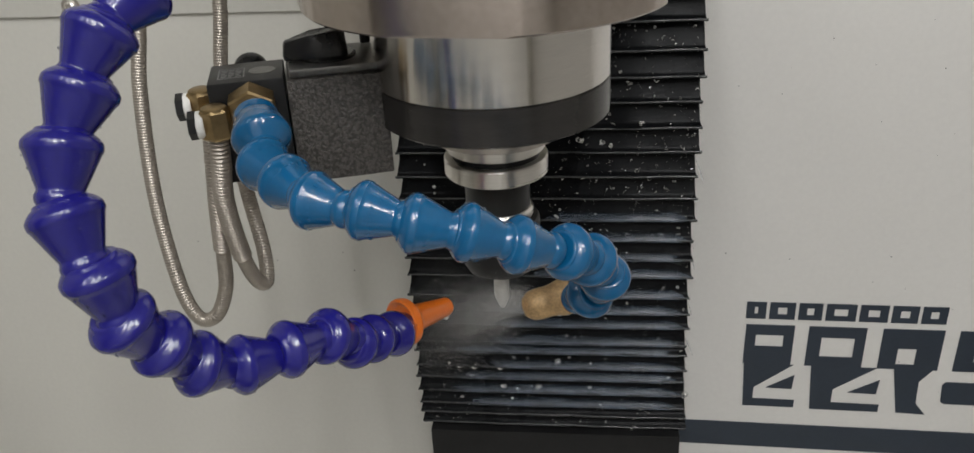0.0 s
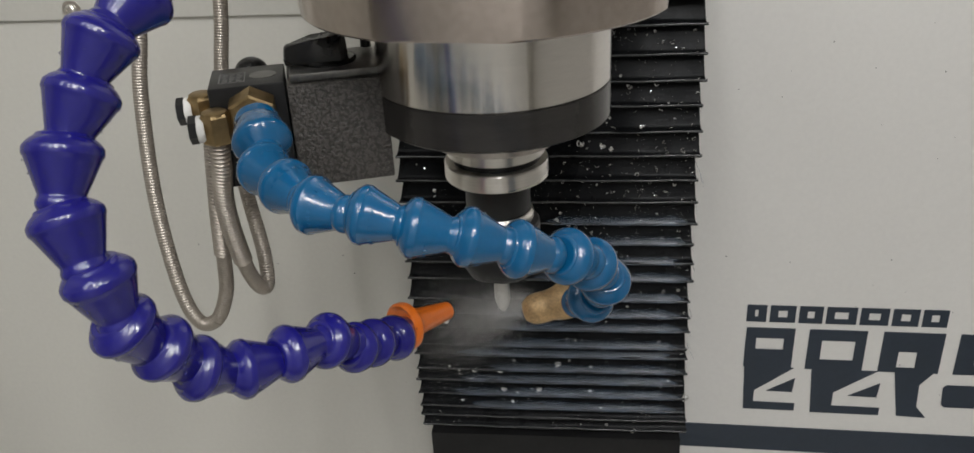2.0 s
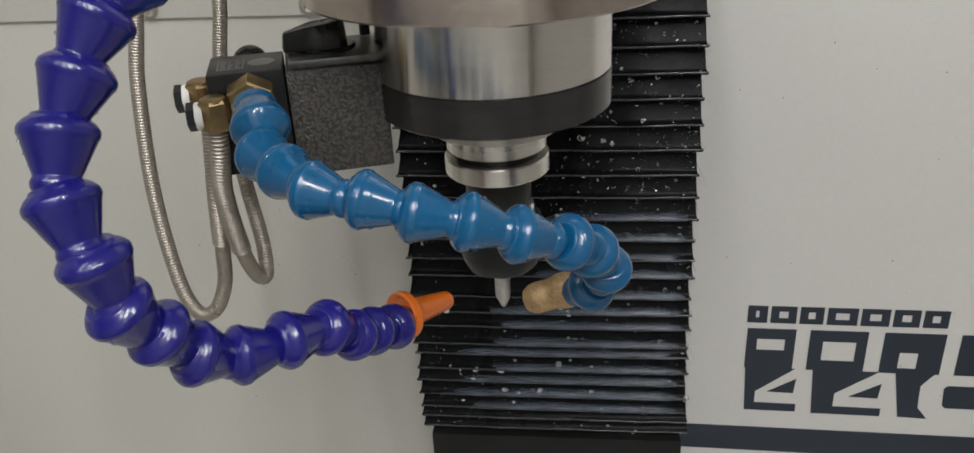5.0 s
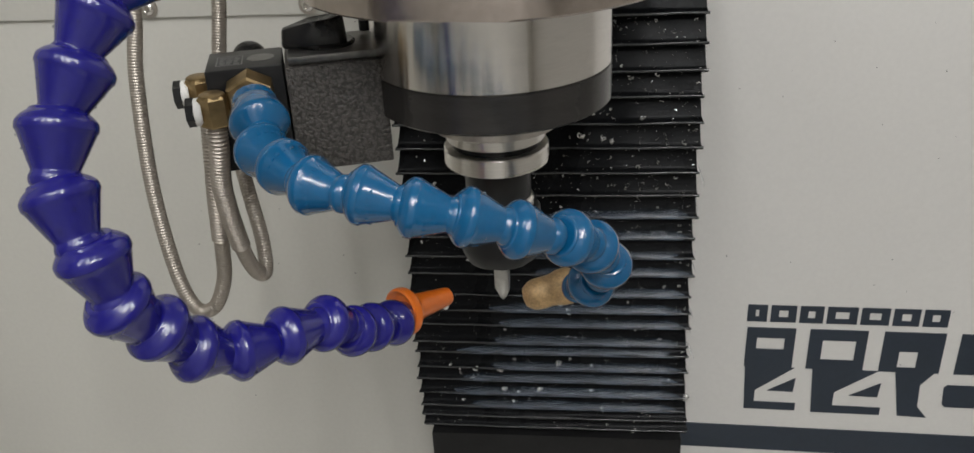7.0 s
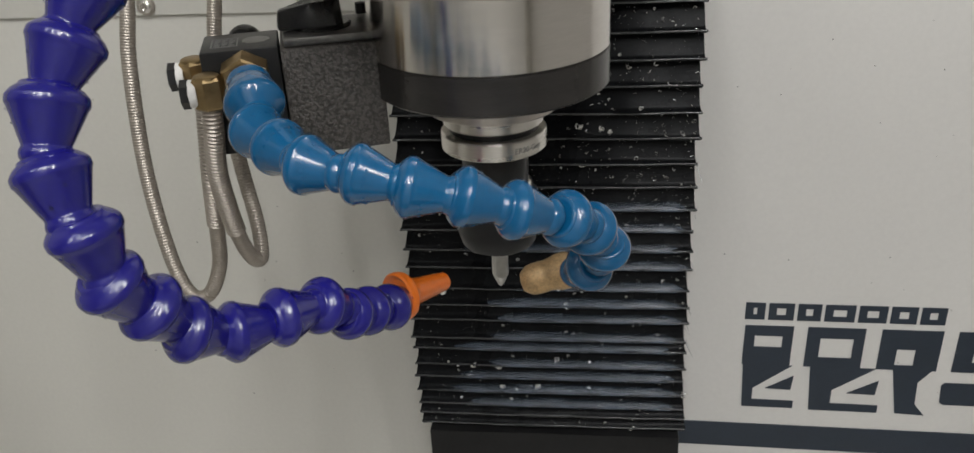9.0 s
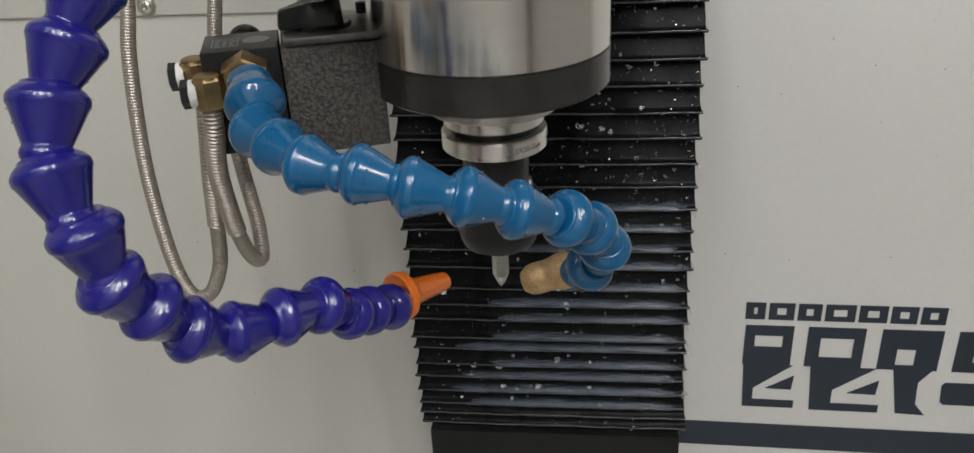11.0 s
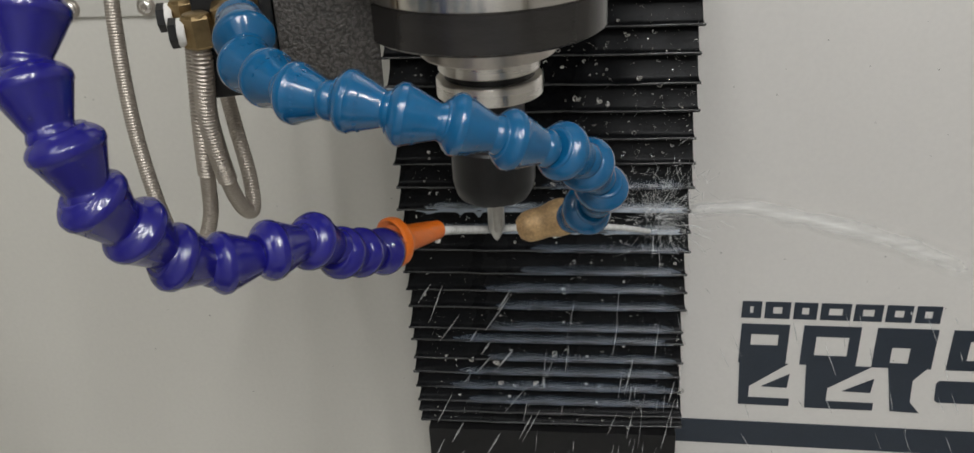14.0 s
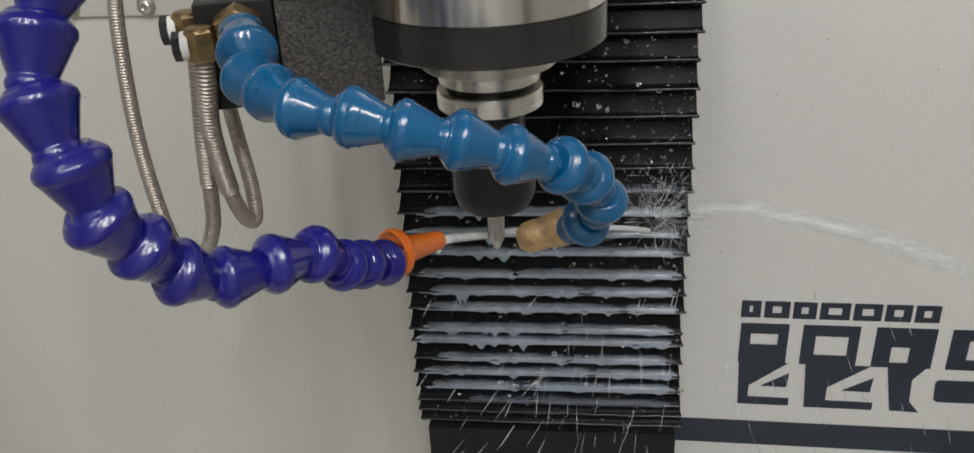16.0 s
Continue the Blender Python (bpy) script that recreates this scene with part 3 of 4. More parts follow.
def tool_holder():
    t = thing("tool_holder", (AX.x, AX.y, 0.996), "steel tool holder with black collet nut and a pointed cutter", "tool holder")
    part("shoulder", turned([(0.018, 1.0903), (0.0200, 1.0895), (0.0205, 1.0885), (0.0205, 1.0745), (0.0200, 1.0740), (0.0165, 1.0738)], 72), TURNED, t)
    part("groove", turned([(0.0182, 1.0740), (0.0182, 1.0705)], 64), BLACK_METAL, t)
    collar = part("collar", turned([(0.0165, 1.0710), (0.0211, 1.0710), (0.0216, 1.0704), (0.0216, 1.0640), (0.0211, 1.0635), (0.012, 1.0635)], 72), TURNED, t, "bright steel collar")
    font = bpy.data.curves.new("engraving", "FONT")
    font.body, font.size, font.extrude, font.align_x = "ER20-Gen", 0.0032, 0.00006, "CENTER"
    word = bpy.data.objects.new("engraving", font)
    bm = bmesh.new()
    tmp = word.to_mesh()
    bm.from_mesh(tmp)
    word.to_mesh_clear()
    bpy.data.objects.remove(word)
    for v in bm.verts:
        a = radians(-45) + v.co.x / 0.0217
        r = 0.02165 + v.co.z
        v.co = Vector((AX.x + r * math.cos(a), AX.y + r * math.sin(a), 1.0662 + v.co.y))
    part("engraving", bm, ETCH, collar, "dark engraved lettering", 0)
    part("neck", turned([(0.0137, 1.0637), (0.0137, 1.0480), (0.0130, 1.0470)], 48), BLACK_METAL, t, "black oxide neck")
    part("thread", turned([(0.0140, 1.0475), (0.0150, 1.0465), (0.0150, 1.0440), (0.0140, 1.0425)], 48), TURNED, t)
    nut = turned([(0.0145, 1.0430), (0.0168, 1.0425), (0.0175, 1.0415), (0.0175, 1.0260), (0.0160, 1.0200), (0.0150, 1.0186), (0.0040, 1.0190)], 72)
    for k in range(6):
        n = Vector((math.cos(radians(60 * k + 12)), math.sin(radians(60 * k + 12)), -0.55)).normalized()
        co = AX + Vector((0, 0, 1.0186)) + Vector((n.x, n.y, 0)).normalized() * 0.0146
        bmesh.ops.bisect_plane(nut, geom=nut.verts[:] + nut.edges[:] + nut.faces[:], plane_co=co, plane_no=n, clear_outer=True)
        bmesh.ops.holes_fill(nut, edges=[e for e in nut.edges if e.is_boundary])
    part("collet_nut", nut, BLACK_METAL, t, "black collet nut", 25)
    part("collet", turned([(0.0036, 1.0195), (0.0085, 1.0192), (0.0085, 1.0176), (0.0036, 1.0170)], 40), STEEL_SOFT, t)
    bm = turned([(0.0036, 1.0185), (0.0036, 1.0020), (0.0014, 0.9968), (0.0002, 0.9954)], 24)
    for sgn in (-1, 1):
        n = Vector((0.25, sgn, 0)).normalized()
        geom = bm.verts[:] + bm.edges[:] + bm.faces[:]
        bmesh.ops.bisect_plane(bm, geom=geom, plane_co=AX + n * 0.0029, plane_no=n, clear_outer=True)
        bmesh.ops.holes_fill(bm, edges=[e for e in bm.edges if e.is_boundary])
    part("cutter", bm, CARBIDE, t, "bright pointed carbide cutter", 25)
    return t


spindle_head()
TOOL = tool_holder()

# ---------------------------------------------------------------- magnetic base, manifold and fittings
YAW = 18.2
HOLD = Matrix.Translation((-0.1100, 0.2973, 1.1134)) @ pose(0, 0, 0, 0, 0, YAW)


def magnetic_base():
    t = thing("magnetic_base", HOLD.translation + Vector((0, 0, -0.041)), "dark hammer-painted magnetic base with a black rotary switch", "magnetic base")
    part("body", box(0, 0.0362, 0, 0.040, -0.0405, 0.0, 0.0007, HOLD), HAMMER, t)
    part("top_plate", box(0.0014, 0.0345, 0.0022, 0.034, 0.0003, 0.0034, 0.0006, HOLD), PLATE, t, "worn black steel plate")
    part("dial", lathe([(0.0108, 0.003), (0.0108, 0.0042), (0.0100, 0.0048)], HOLD @ pose(0.0165, 0.018, 0), 40), BLACK_PLASTIC, t)
    bm = bmesh.new()
    out = [(-0.0165, -0.0030), (-0.0165, 0.0035), (-0.004, 0.0075), (0.0065, 0.0080), (0.0098, 0.0040), (0.0098, -0.0040), (0.0065, -0.0080), (-0.004, -0.0070)]
    a = [bm.verts.new((x, y, 0.0)) for x, y in out]
    b = [bm.verts.new((x * 0.94, y * 0.62, 0.0072 + 0.0028 * (x > -0.01))) for x, y in out]
    bm.faces.new(a), bm.faces.new(b)
    for i in range(8):
        bm.faces.new((a[i], a[(i + 1) % 8], b[(i + 1) % 8], b[i]))
    bmesh.ops.bevel(bm, geom=bm.edges[:], offset=0.0011, segments=2, affect="EDGES", profile=0.5)
    bm.transform(HOLD @ pose(0.0150, 0.0165, 0.0040, 0, 0, 6) @ Matrix.Diagonal((0.93, 0.93, 1, 1)))
    part("switch_knob", bm, BLACK_PLASTIC, t, "black plastic rotary switch")
    part("socket_screw", lathe([(0.0022, 0), (0.0022, 0.0040), (0.0013, 0.0042)], HOLD @ pose(0.0322, 0.031, 0.0040), 16), BLACK_METAL, t)
    HEAD_THINGS.append(t)


def hexagon(r, h, m):
    return lathe([(r * 0.90, 0), (r, h * 0.08), (r, h * 0.92), (r * 0.90, h)], m, 6)


def manifold():
    t = thing("spray_manifold", HOLD @ Vector((-0.015, 0.015, -0.038)), "black manifold block with brass fittings on the magnetic base", "manifold")
    part("body", box(-0.0282, -0.0006, 0.0015, 0.0275, -0.0375, 0.0015, 0.0007, HOLD), BLACK_METAL, t)
    for x0, x1, y0, y1 in ((-0.0246, -0.0150, 0.0072, 0.0076), (-0.0246, -0.0150, 0.0196, 0.0200), (-0.0246, -0.0242, 0.0076, 0.0196), (-0.0154, -0.0150, 0.0076, 0.0196)):
        part("etched_line", box(x0, x1, y0, y1, 0.0014, 0.00158, 0, HOLD), ETCH, t, smooth=0)
    for k in range(3):
        for j in range(5):
            x0, y0 = -0.0234 + 0.0026 * k, 0.0088 + 0.0021 * j
            w = (0.0019, 0.0013, 0.0021)[(k + 2 * j) % 3]
            part("etched_mark", box(x0, x0 + w, y0, y0 + 0.0008, 0.0014, 0.00158, 0, HOLD), ETCH, t, smooth=0)
    # Added disc stands for the greyish smudge on the manifold top.
    part("top_smudge", lathe([(0.0052, 0.001), (0.0050, 0.0017), (0.0030, 0.0018)], HOLD @ pose(-0.0085, 0.014, 0), 24), PLATE, t)
    out = HOLD @ pose(-0.0128, 0.0018, -0.0068, 104, 0, -4)
    part("outlet_hex", hexagon(0.0092, 0.0075, out @ pose(0, 0, 0, 0, 0, 30)), BRASS, t, "brass hex outlet")
    for x, y, z, stem in ((-0.0271, 0.0110, -0.0085, 0.0), (-0.0218, -0.0052, -0.0108, 0.006)):
        m = HOLD @ pose(x, y, z, 0, -90, 0) @ pose(0, 0, 0, 0, 0, 14)
        drop = HOLD @ pose(x - 0.0046, y, z, 0, 0, 20)
        part("elbow_hex", lathe([(0.0040, 0.0062), (0.0049, 0.0056), (0.0056, 0.0046), (0.0056, -0.0048), (0.0050, -0.0056)], drop, 6), BRASS, t, "brass hex elbow", 20)
        part("elbow_cap", lathe([(0.0047, 0.0050), (0.0045, 0.0060), (0.0038, 0.0064)], drop, 28), BRASS, t)
        if stem:
            part("elbow_stem", lathe([(0.0040, 0.0), (0.0040, stem + 0.004)], HOLD @ pose(x - 0.0046, y, z, -90, 0, 0), 20), BRASS, t)
        part("thread_tape", lathe([(0.0044, 0.0086), (0.0050, 0.0096), (0.0050, 0.0110), (0.0046, 0.0113)], m, 20), TAPE, t, "white thread tape")
        part("end_plug", hexagon(0.0052, 0.0031, m @ pose(0, 0, 0.0110)), BLACK_METAL, t, "black hex plug")
    HEAD_THINGS.append(t)


def ball_knob():
    t = thing("ball_knob", (-0.1385, 0.337, 1.094), "glossy black ball knob on a short stem", "knob")
    m = Matrix.Translation((-0.1385, 0.337, 1.1065))
    part("ball", lathe([(0.0072 * math.sin(a), -0.0072 * math.cos(a)) for a in np.linspace(0.05, 3.09, 20)], m, 32), BLACK_PLASTIC, t)
    part("stem", lathe([(0.0024, -0.034), (0.0024, -0.006)], m, 12), STEEL_SOFT, t)
    HEAD_THINGS.append(t)


magnetic_base()
manifold()
ball_knob()


# ---------------------------------------------------------------- hoses
RISERS = []


def braided_hose(points, bend=None):
    """A coiled guard below the fitting, then finer armour; bend: the point from which the far leg swings a little as the head travels."""
    line = resample(spline(points, 20), 0.00062)
    t = thing("braided_hose", line[0], "armoured stainless steel hose hanging in a loop", "hose", "armoured hoses")
    cut = 100
    part("spring_guard", tube(resample(line[:cut], 0.00036), 0.0035, 14, 0.00042, 4), BRAID, t, "coiled steel spring guard")
    turn = cut - 2 if bend is None else min(range(len(line)), key=lambda i: (line[i] - Vector(points[bend])).length)
    if bend is not None:
        part("armour", tube(resample(line[cut - 2:turn + 1], 0.0003), 0.0031, 14, 0.00011, 4), BRAID, t)
    leg = to_mesh("far_leg", tube(resample(line[turn:], 0.0003), 0.0031, 14, 0.00011, 4), BRAID)
    leg.transform(Matrix.Translation(-line[turn]))
    ob = piece("far_leg", leg, Matrix.Translation(line[turn]), t)
    if bend is not None:
        RISERS.append((ob, line[turn] - line[0]))
    HEAD_THINGS.append(t)


braided_hose([(-0.1437, 0.2985, 1.1000), (-0.1440, 0.3015, 1.0940), (-0.1456, 0.3020, 1.0809), (-0.1475, 0.3014, 1.0625), (-0.1516, 0.3051, 1.0352), (-0.1541, 0.306, 1.0197),
              (-0.1599, 0.3046, 1.0072), (-0.1689, 0.3057, 1.005), (-0.1764, 0.3092, 1.0206), (-0.1847, 0.3206, 1.0566), (-0.1864, 0.3309, 1.0998),
              (-0.1849, 0.3388, 1.1262), (-0.1819, 0.3442, 1.1673)], 6)
braided_hose([(-0.1336, 0.2842, 1.0985), (-0.1345, 0.2842, 1.0878), (-0.1383, 0.2886, 1.0683), (-0.1403, 0.2989, 1.04), (-0.1392, 0.3058, 1.0243),
              (-0.1373, 0.3112, 1.0212), (-0.1393, 0.318, 1.0329), (-0.1458, 0.3275, 1.0535), (-0.1524, 0.3379, 1.0779), (-0.1564, 0.3475, 1.1024),
              (-0.1549, 0.3545, 1.127), (-0.1519, 0.3578, 1.164)])


def link_mesh(radius, pitch, material):
    """One ball-and-socket link: a rounded shoulder, a rim, a taper and the ball at its end."""
    prof = [(0.50, 0.075), (0.585, 0.062), (0.64, 0.066), (0.685, 0.083), (0.705, 0.112), (0.78, 0.138), (0.865, 0.178), (0.925, 0.218), (0.95, 0.24), (0.965, 0.25), (0.99, 0.275), (1.0, 0.31), (1.0, 0.37), (0.99, 0.40), (0.955, 0.425),
            (0.91, 0.49), (0.64, 0.90), (0.595, 0.965), (0.59, 0.985), (0.605, 1.01), (0.635, 1.05), (0.645, 1.10), (0.625, 1.16), (0.54, 1.24), (0.30, 1.29)]
    bm = lathe([(r * radius, (z - 0.34) * pitch) for r, z in prof], None, 44)
    if material is BLUE:
        # short raised marks moulded round the taper
        marks = []
        for k in range(7):
            ang, f = 0.30 * k, 0.60
            r = radius * (0.91 - 0.66 * (f - 0.49))
            wide = (0.0007, 0.0011, 0.0008)[k % 3]
            marks.append(box(-wide / 2, wide / 2, -0.0006, 0.0006, 0, 0.00022, 0, pose(0, 0, 0, 0, 0, math.degrees(ang)) @ pose(r, 0, (f - 0.34) * pitch, 0, 62, 0)))
        bm = join(bm, *marks)
    return to_mesh("link", bm, material, 50 if material is INDIGO else 22)


LINKS = []


def link_hose(rims, radius, pitch, material, label, taper=0):
    """A chain of links; rims are the middles of their widest rings."""
    pts = [Vector(p) for p in rims]
    t = thing("segmented_hose", pts[0], label, "coolant hose")
    shapes = [link_mesh(radius * f, pitch, material) for f in (1.0, 0.95, 0.90)]
    for i in range(len(pts) - 1):
        me = shapes[0 if taper == 0 or i < taper else 1 if i < taper + 3 else 2]
        d = (pts[i + 1] - pts[i]) * 0.75 + (pts[i] - pts[max(i - 1, 0)]) * 0.25 if i else pts[1] - pts[0]
        piece("link", me, along(pts[i], pts[i] + d) @ pose(0, 0, 0, 0, 0, 47 * i), t)
        LINKS.append((along(pts[i], pts[i] + d), radius * (1.0 if taper == 0 or i < taper else 0.93), pitch))
    HEAD_THINGS.append(t)
    return t


def water_beads():
    """Small beads of water on the sides of the links."""
    rnd = random.Random(31)
    bms = []
    for m, radius, pitch in LINKS:
        for _ in range(7):
            f, ang = rnd.uniform(0.12, 0.52), rnd.uniform(0, 6.28)
            r = radius * (0.96 - 0.70 * (f - 0.09))
            p = m @ Vector((r * math.cos(ang), r * math.sin(ang), f * pitch))
            bm = bmesh.new()
            bmesh.ops.create_icosphere(bm, subdivisions=2, radius=rnd.choice((0.0002, 0.00026, 0.00034, 0.0005)))
            bm.transform(Matrix.Translation(p))
            bms.append(bm)
    me = to_mesh("water_beads", join(*bms), WATER, 180)
    base = LINKS[0][0].translation
    me.transform(Matrix.Translation(-base))
    ob = new("water_beads", me)
    ob.location = base
    HEAD_THINGS.append(tagged(ob, "small clear beads of water on the segmented hoses", "water", kind="stuff"))


LIGHT = [(-0.1057, 0.2535, 1.0993), (-0.0946, 0.2414, 1.0985), (-0.0828, 0.2304, 1.0972), (-0.0660, 0.2259, 1.0961), (-0.0510, 0.2249, 1.0924), (-0.0356, 0.2267, 1.0886), (-0.0213, 0.2315, 1.0821), (-0.0066, 0.2405, 1.0748), (0.0007, 0.2525, 1.0654), (0.0057, 0.2645, 1.0523), (0.0009, 0.2751, 1.0386), (-0.0085, 0.2881, 1.0289)]
blue_hose = link_hose(LIGHT[:-1] + [LIGHT[-1]], 0.0092, 0.0163, BLUE, "sky blue segmented coolant hose with a brass nozzle")
DARK = [(-0.1051, 0.2676, 1.1746), (-0.1070, 0.2468, 1.1723), (-0.1102, 0.2298, 1.1692), (-0.1153, 0.2158, 1.1637), (-0.1215, 0.2042, 1.1557), (-0.1260, 0.1968, 1.1435), (-0.1292, 0.1881, 1.1316), (-0.1283, 0.1805, 1.1163), (-0.1218, 0.1770, 1.1020), (-0.1194, 0.1779, 1.0876), (-0.1143, 0.1842, 1.0763), (-0.1100, 0.1921, 1.0641), (-0.1016, 0.2020, 1.0568), (-0.0910, 0.2118, 1.0557), (-0.0829, 0.2246, 1.0520), (-0.0778, 0.2359, 1.0418), (-0.0752, 0.2486, 1.0350), (-0.0710, 0.2616, 1.0284), (-0.0684, 0.2742, 1.0259)]
indigo_hose = link_hose(DARK, 0.0096, 0.0168, INDIGO, "indigo segmented coolant hose with an orange nozzle", 12)
m = along((-0.1122, 0.2700, 1.1090), (-0.1088, 0.2632, 1.1058))
part("connector", lathe([(0.0060, -0.003), (0.0074, -0.0022), (0.0077, -0.0008), (0.0077, 0.0012), (0.0080, 0.0016), (0.0099, 0.0082), (0.0101, 0.0092), (0.0100, 0.0102), (0.0094, 0.0112), (0.0074, 0.0130), (0.0058, 0.0145), (0.0055, 0.0180)], m, 48),
     BLUE, blue_hose, "sky blue threaded end piece")
m = along((-0.0080, 0.2884, 1.0293), (-0.0250, 0.2875, 1.0240))
part("brass_nozzle", lathe([(0.0058, -0.003), (0.0069, -0.0015), (0.0071, 0.0), (0.0070, 0.0030), (0.0064, 0.0050), (0.0060, 0.0075), (0.0061, 0.0090), (0.0062, 0.0096), (0.0061, 0.0102), (0.0062, 0.0108), (0.00605, 0.0114), (0.00615, 0.0120), (0.0060, 0.0126), (0.0060, 0.0132), (0.0056, 0.0148), (0.0038, 0.0172), (0.0016, 0.0178), (0.0014, 0.0120)], m, 36),
     BRASS_OLD, blue_hose, "tarnished brass nozzle")
m = along((-0.0681, 0.2733, 1.0264), (-0.055, 0.2902, 1.0229))
part("orange_nozzle", lathe([(0.0064, -0.0020), (0.0084, -0.0036), (0.0092, -0.0030), (0.0094, -0.0016), (0.0090, 0.0000), (0.0066, 0.0020), (0.0052, 0.0045), (0.0036, 0.0205), (0.0033, 0.0212), (0.0022, 0.0212), (0.0020, 0.0100)], m, 40),
     ORANGE, indigo_hose, "orange plastic nozzle")


def hanging_drop(x, y, z, size):
    t = thing("coolant_drop", (x, y, z - size * 2), "milky drop of coolant hanging under the nozzle", "coolant", "hanging drops")
    part("drop", lathe([(0.12 * size, 0.4 * size), (0.35 * size, 0.0), (0.8 * size, -0.9 * size), (1.0 * size, -1.5 * size), (0.8 * size, -2.1 * size), (0.2 * size, -2.4 * size)], Matrix.Translation((x, y, z)), 16), WET, t)
    HEAD_THINGS.append(t)


hanging_drop(-0.0562, 0.2890, 1.0205, 0.0013)
hanging_drop(-0.0110, 0.2885, 1.0222, 0.0009)


water_beads()

# ---------------------------------------------------------------- coolant, mist and spray
def slug_mesh(length, radius, seed):
    rnd = random.Random(seed)
    prof = [(0.15, -0.5), (0.6, -0.46), (0.92, -0.36)] + [(rnd.uniform(0.99, 1.02), z) for z in (-0.2, 0.0, 0.2)] + [(0.92, 0.36), (0.6, 0.46), (0.15, 0.5)]
    return to_mesh("coolant_slug", lathe([(r * radius, z * length) for r, z in prof], None, 12), WET, 60)


NOZZLE_IN = Vector((-0.0642, 0.2783, 1.0254))
JET = spline([(-0.0600, 0.2838, 1.0522), (-0.0530, 0.2935, 1.0487), (-0.0468, 0.318, 1.0365), (-0.0397, 0.348, 1.0213), (-0.0317, 0.37, 1.0111), (-0.0004, 0.42, 0.9866), (0.0215, 0.46, 0.9655), (0.0387, 0.494, 0.9461)], 20)
ARC = spline([(-0.0535, 0.29, 1.0454), (-0.0483, 0.305, 1.0352), (-0.0416, 0.318, 1.0193), (-0.0378, 0.327, 1.0033), (-0.0319, 0.334, 0.991), (-0.0216, 0.345, 0.9688), (-0.0255, 0.35, 0.9415), (-0.025, 0.355, 0.9024)], 20)
SLUGS = []
slug_shapes = [slug_mesh(0.0185, 0.0018, s) for s in range(5)]
SPURT = []
thin_shapes = [slug_mesh(0.0120, 0.0011 - 0.0001 * s, 20 + s) for s in range(4)]
for i in range(34):
    ob = new("coolant_slug", slug_shapes[i % 5])
    tagged(ob, "milky white coolant stream from the orange nozzle", "coolant", "coolant stream")
    SLUGS.append(ob)
for i in range(18):
    ob = new("coolant_spurt", thin_shapes[i % 4])
    tagged(ob, "first sagging spurt of milky coolant", "coolant", "first spurt of coolant")
    SPURT.append(ob)


def mist_cloud():
    """A haze of very small drops that drifts away from the brass nozzle."""
    rs = np.random.RandomState(5)
    n = 180000
    f = rs.beta(1.3, 1.6, n)[:, None]
    a, b = np.array([-0.0235, 0.295, 1.0238]), np.array([-0.075, 0.332, 0.982])
    c = a + (b - a) * f + rs.normal(size=(n, 3)) * (0.0022 + 0.0115 * f) - np.array([-0.04, 0.318, 1.0])
    s = rs.uniform(0.000022, 0.00005, n)[:, None, None]
    d = np.array([(1, 0, -0.4), (-0.5, 0.87, -0.4), (-0.5, -0.87, -0.4), (0, 0, 1)], float)
    vs = (c[:, None, :] + d[None] * s).reshape(-1, 3)
    fs = (np.arange(n)[:, None, None] * 4 + np.array([(0, 1, 3), (1, 2, 3), (2, 0, 3), (0, 2, 1)])[None]).reshape(-1, 3)
    me = bpy.data.meshes.new("mist")
    me.from_pydata(vs.tolist(), [], fs.tolist())
    me.materials.append(MIST)
    ob = new("mist", me)
    ob.location = (-0.04, 0.318, 1.0)
    return tagged(ob, "fine grey coolant mist round the cutter", "mist", kind="stuff")


MISTY = mist_cloud()


def ledge_film(seed, x0, x1, material, high, drip, label):
    """Coolant that lies on the ledge of one fold; its lower rim hangs over the lip where drip says so."""
    rnd = random.Random(seed)
    bm = bmesh.new()
    n = max(8, int((x1 - x0) / 0.0008))
    rows = []
    runs = [(rnd.uniform(x0, x1), rnd.uniform(0.0016, 0.0042), drip * rnd.uniform(0.2, 1.0) ** 1.5) for _ in range(int((x1 - x0) / 0.020))]
    for i in range(n + 1):
        x = x0 + (x1 - x0) * i / n
        edge = min(1.0, 8 * i / n, 12 * (n - i) / n)
        w = high * edge * (0.8 + 0.35 * noise.noise(Vector((x * 45, seed * 1.7, 0.3))) + 0.18 * noise.noise(Vector((x * 190, seed, 4.0))))
        hang = edge * (max([0.0] + [d * math.exp(-((x - c) / q) ** 2) for c, q, d in runs]) + 0.05 * drip * (1 + noise.noise(Vector((x * 120, seed * 2.3, 9.0)))))
        t = 0.0007 * edge + 0.0001
        w = max(w, 0.0002)
        rows.append([bm.verts.new(p) for p in ((x, 0.0026 + 0.42 * w, 0.0012 + 0.0020 * edge + w), (x, 0.0018 + 0.3 * w - t, 0.0010 + 0.0016 * edge + 0.7 * w), (x, -0.0002 - t, 0.0004 + 0.0008 * edge),
                                               (x, -0.0010 - t * 0.8, -0.0003 - hang), (x, -0.0002, -0.0004 - hang), (x, 0.0016, 0.0012))])
    for a, b in zip(rows, rows[1:]):
        for k in range(6):
            j = (k + 1) % 6
            bm.faces.new((a[k], a[j], b[j], b[k]))
    bm.faces.new(rows[0]), bm.faces.new(rows[-1])
    ob = new("coolant_film", to_mesh("coolant_film", bm, material, 60))
    return tagged(ob, label, "coolant", "coolant on the folds")


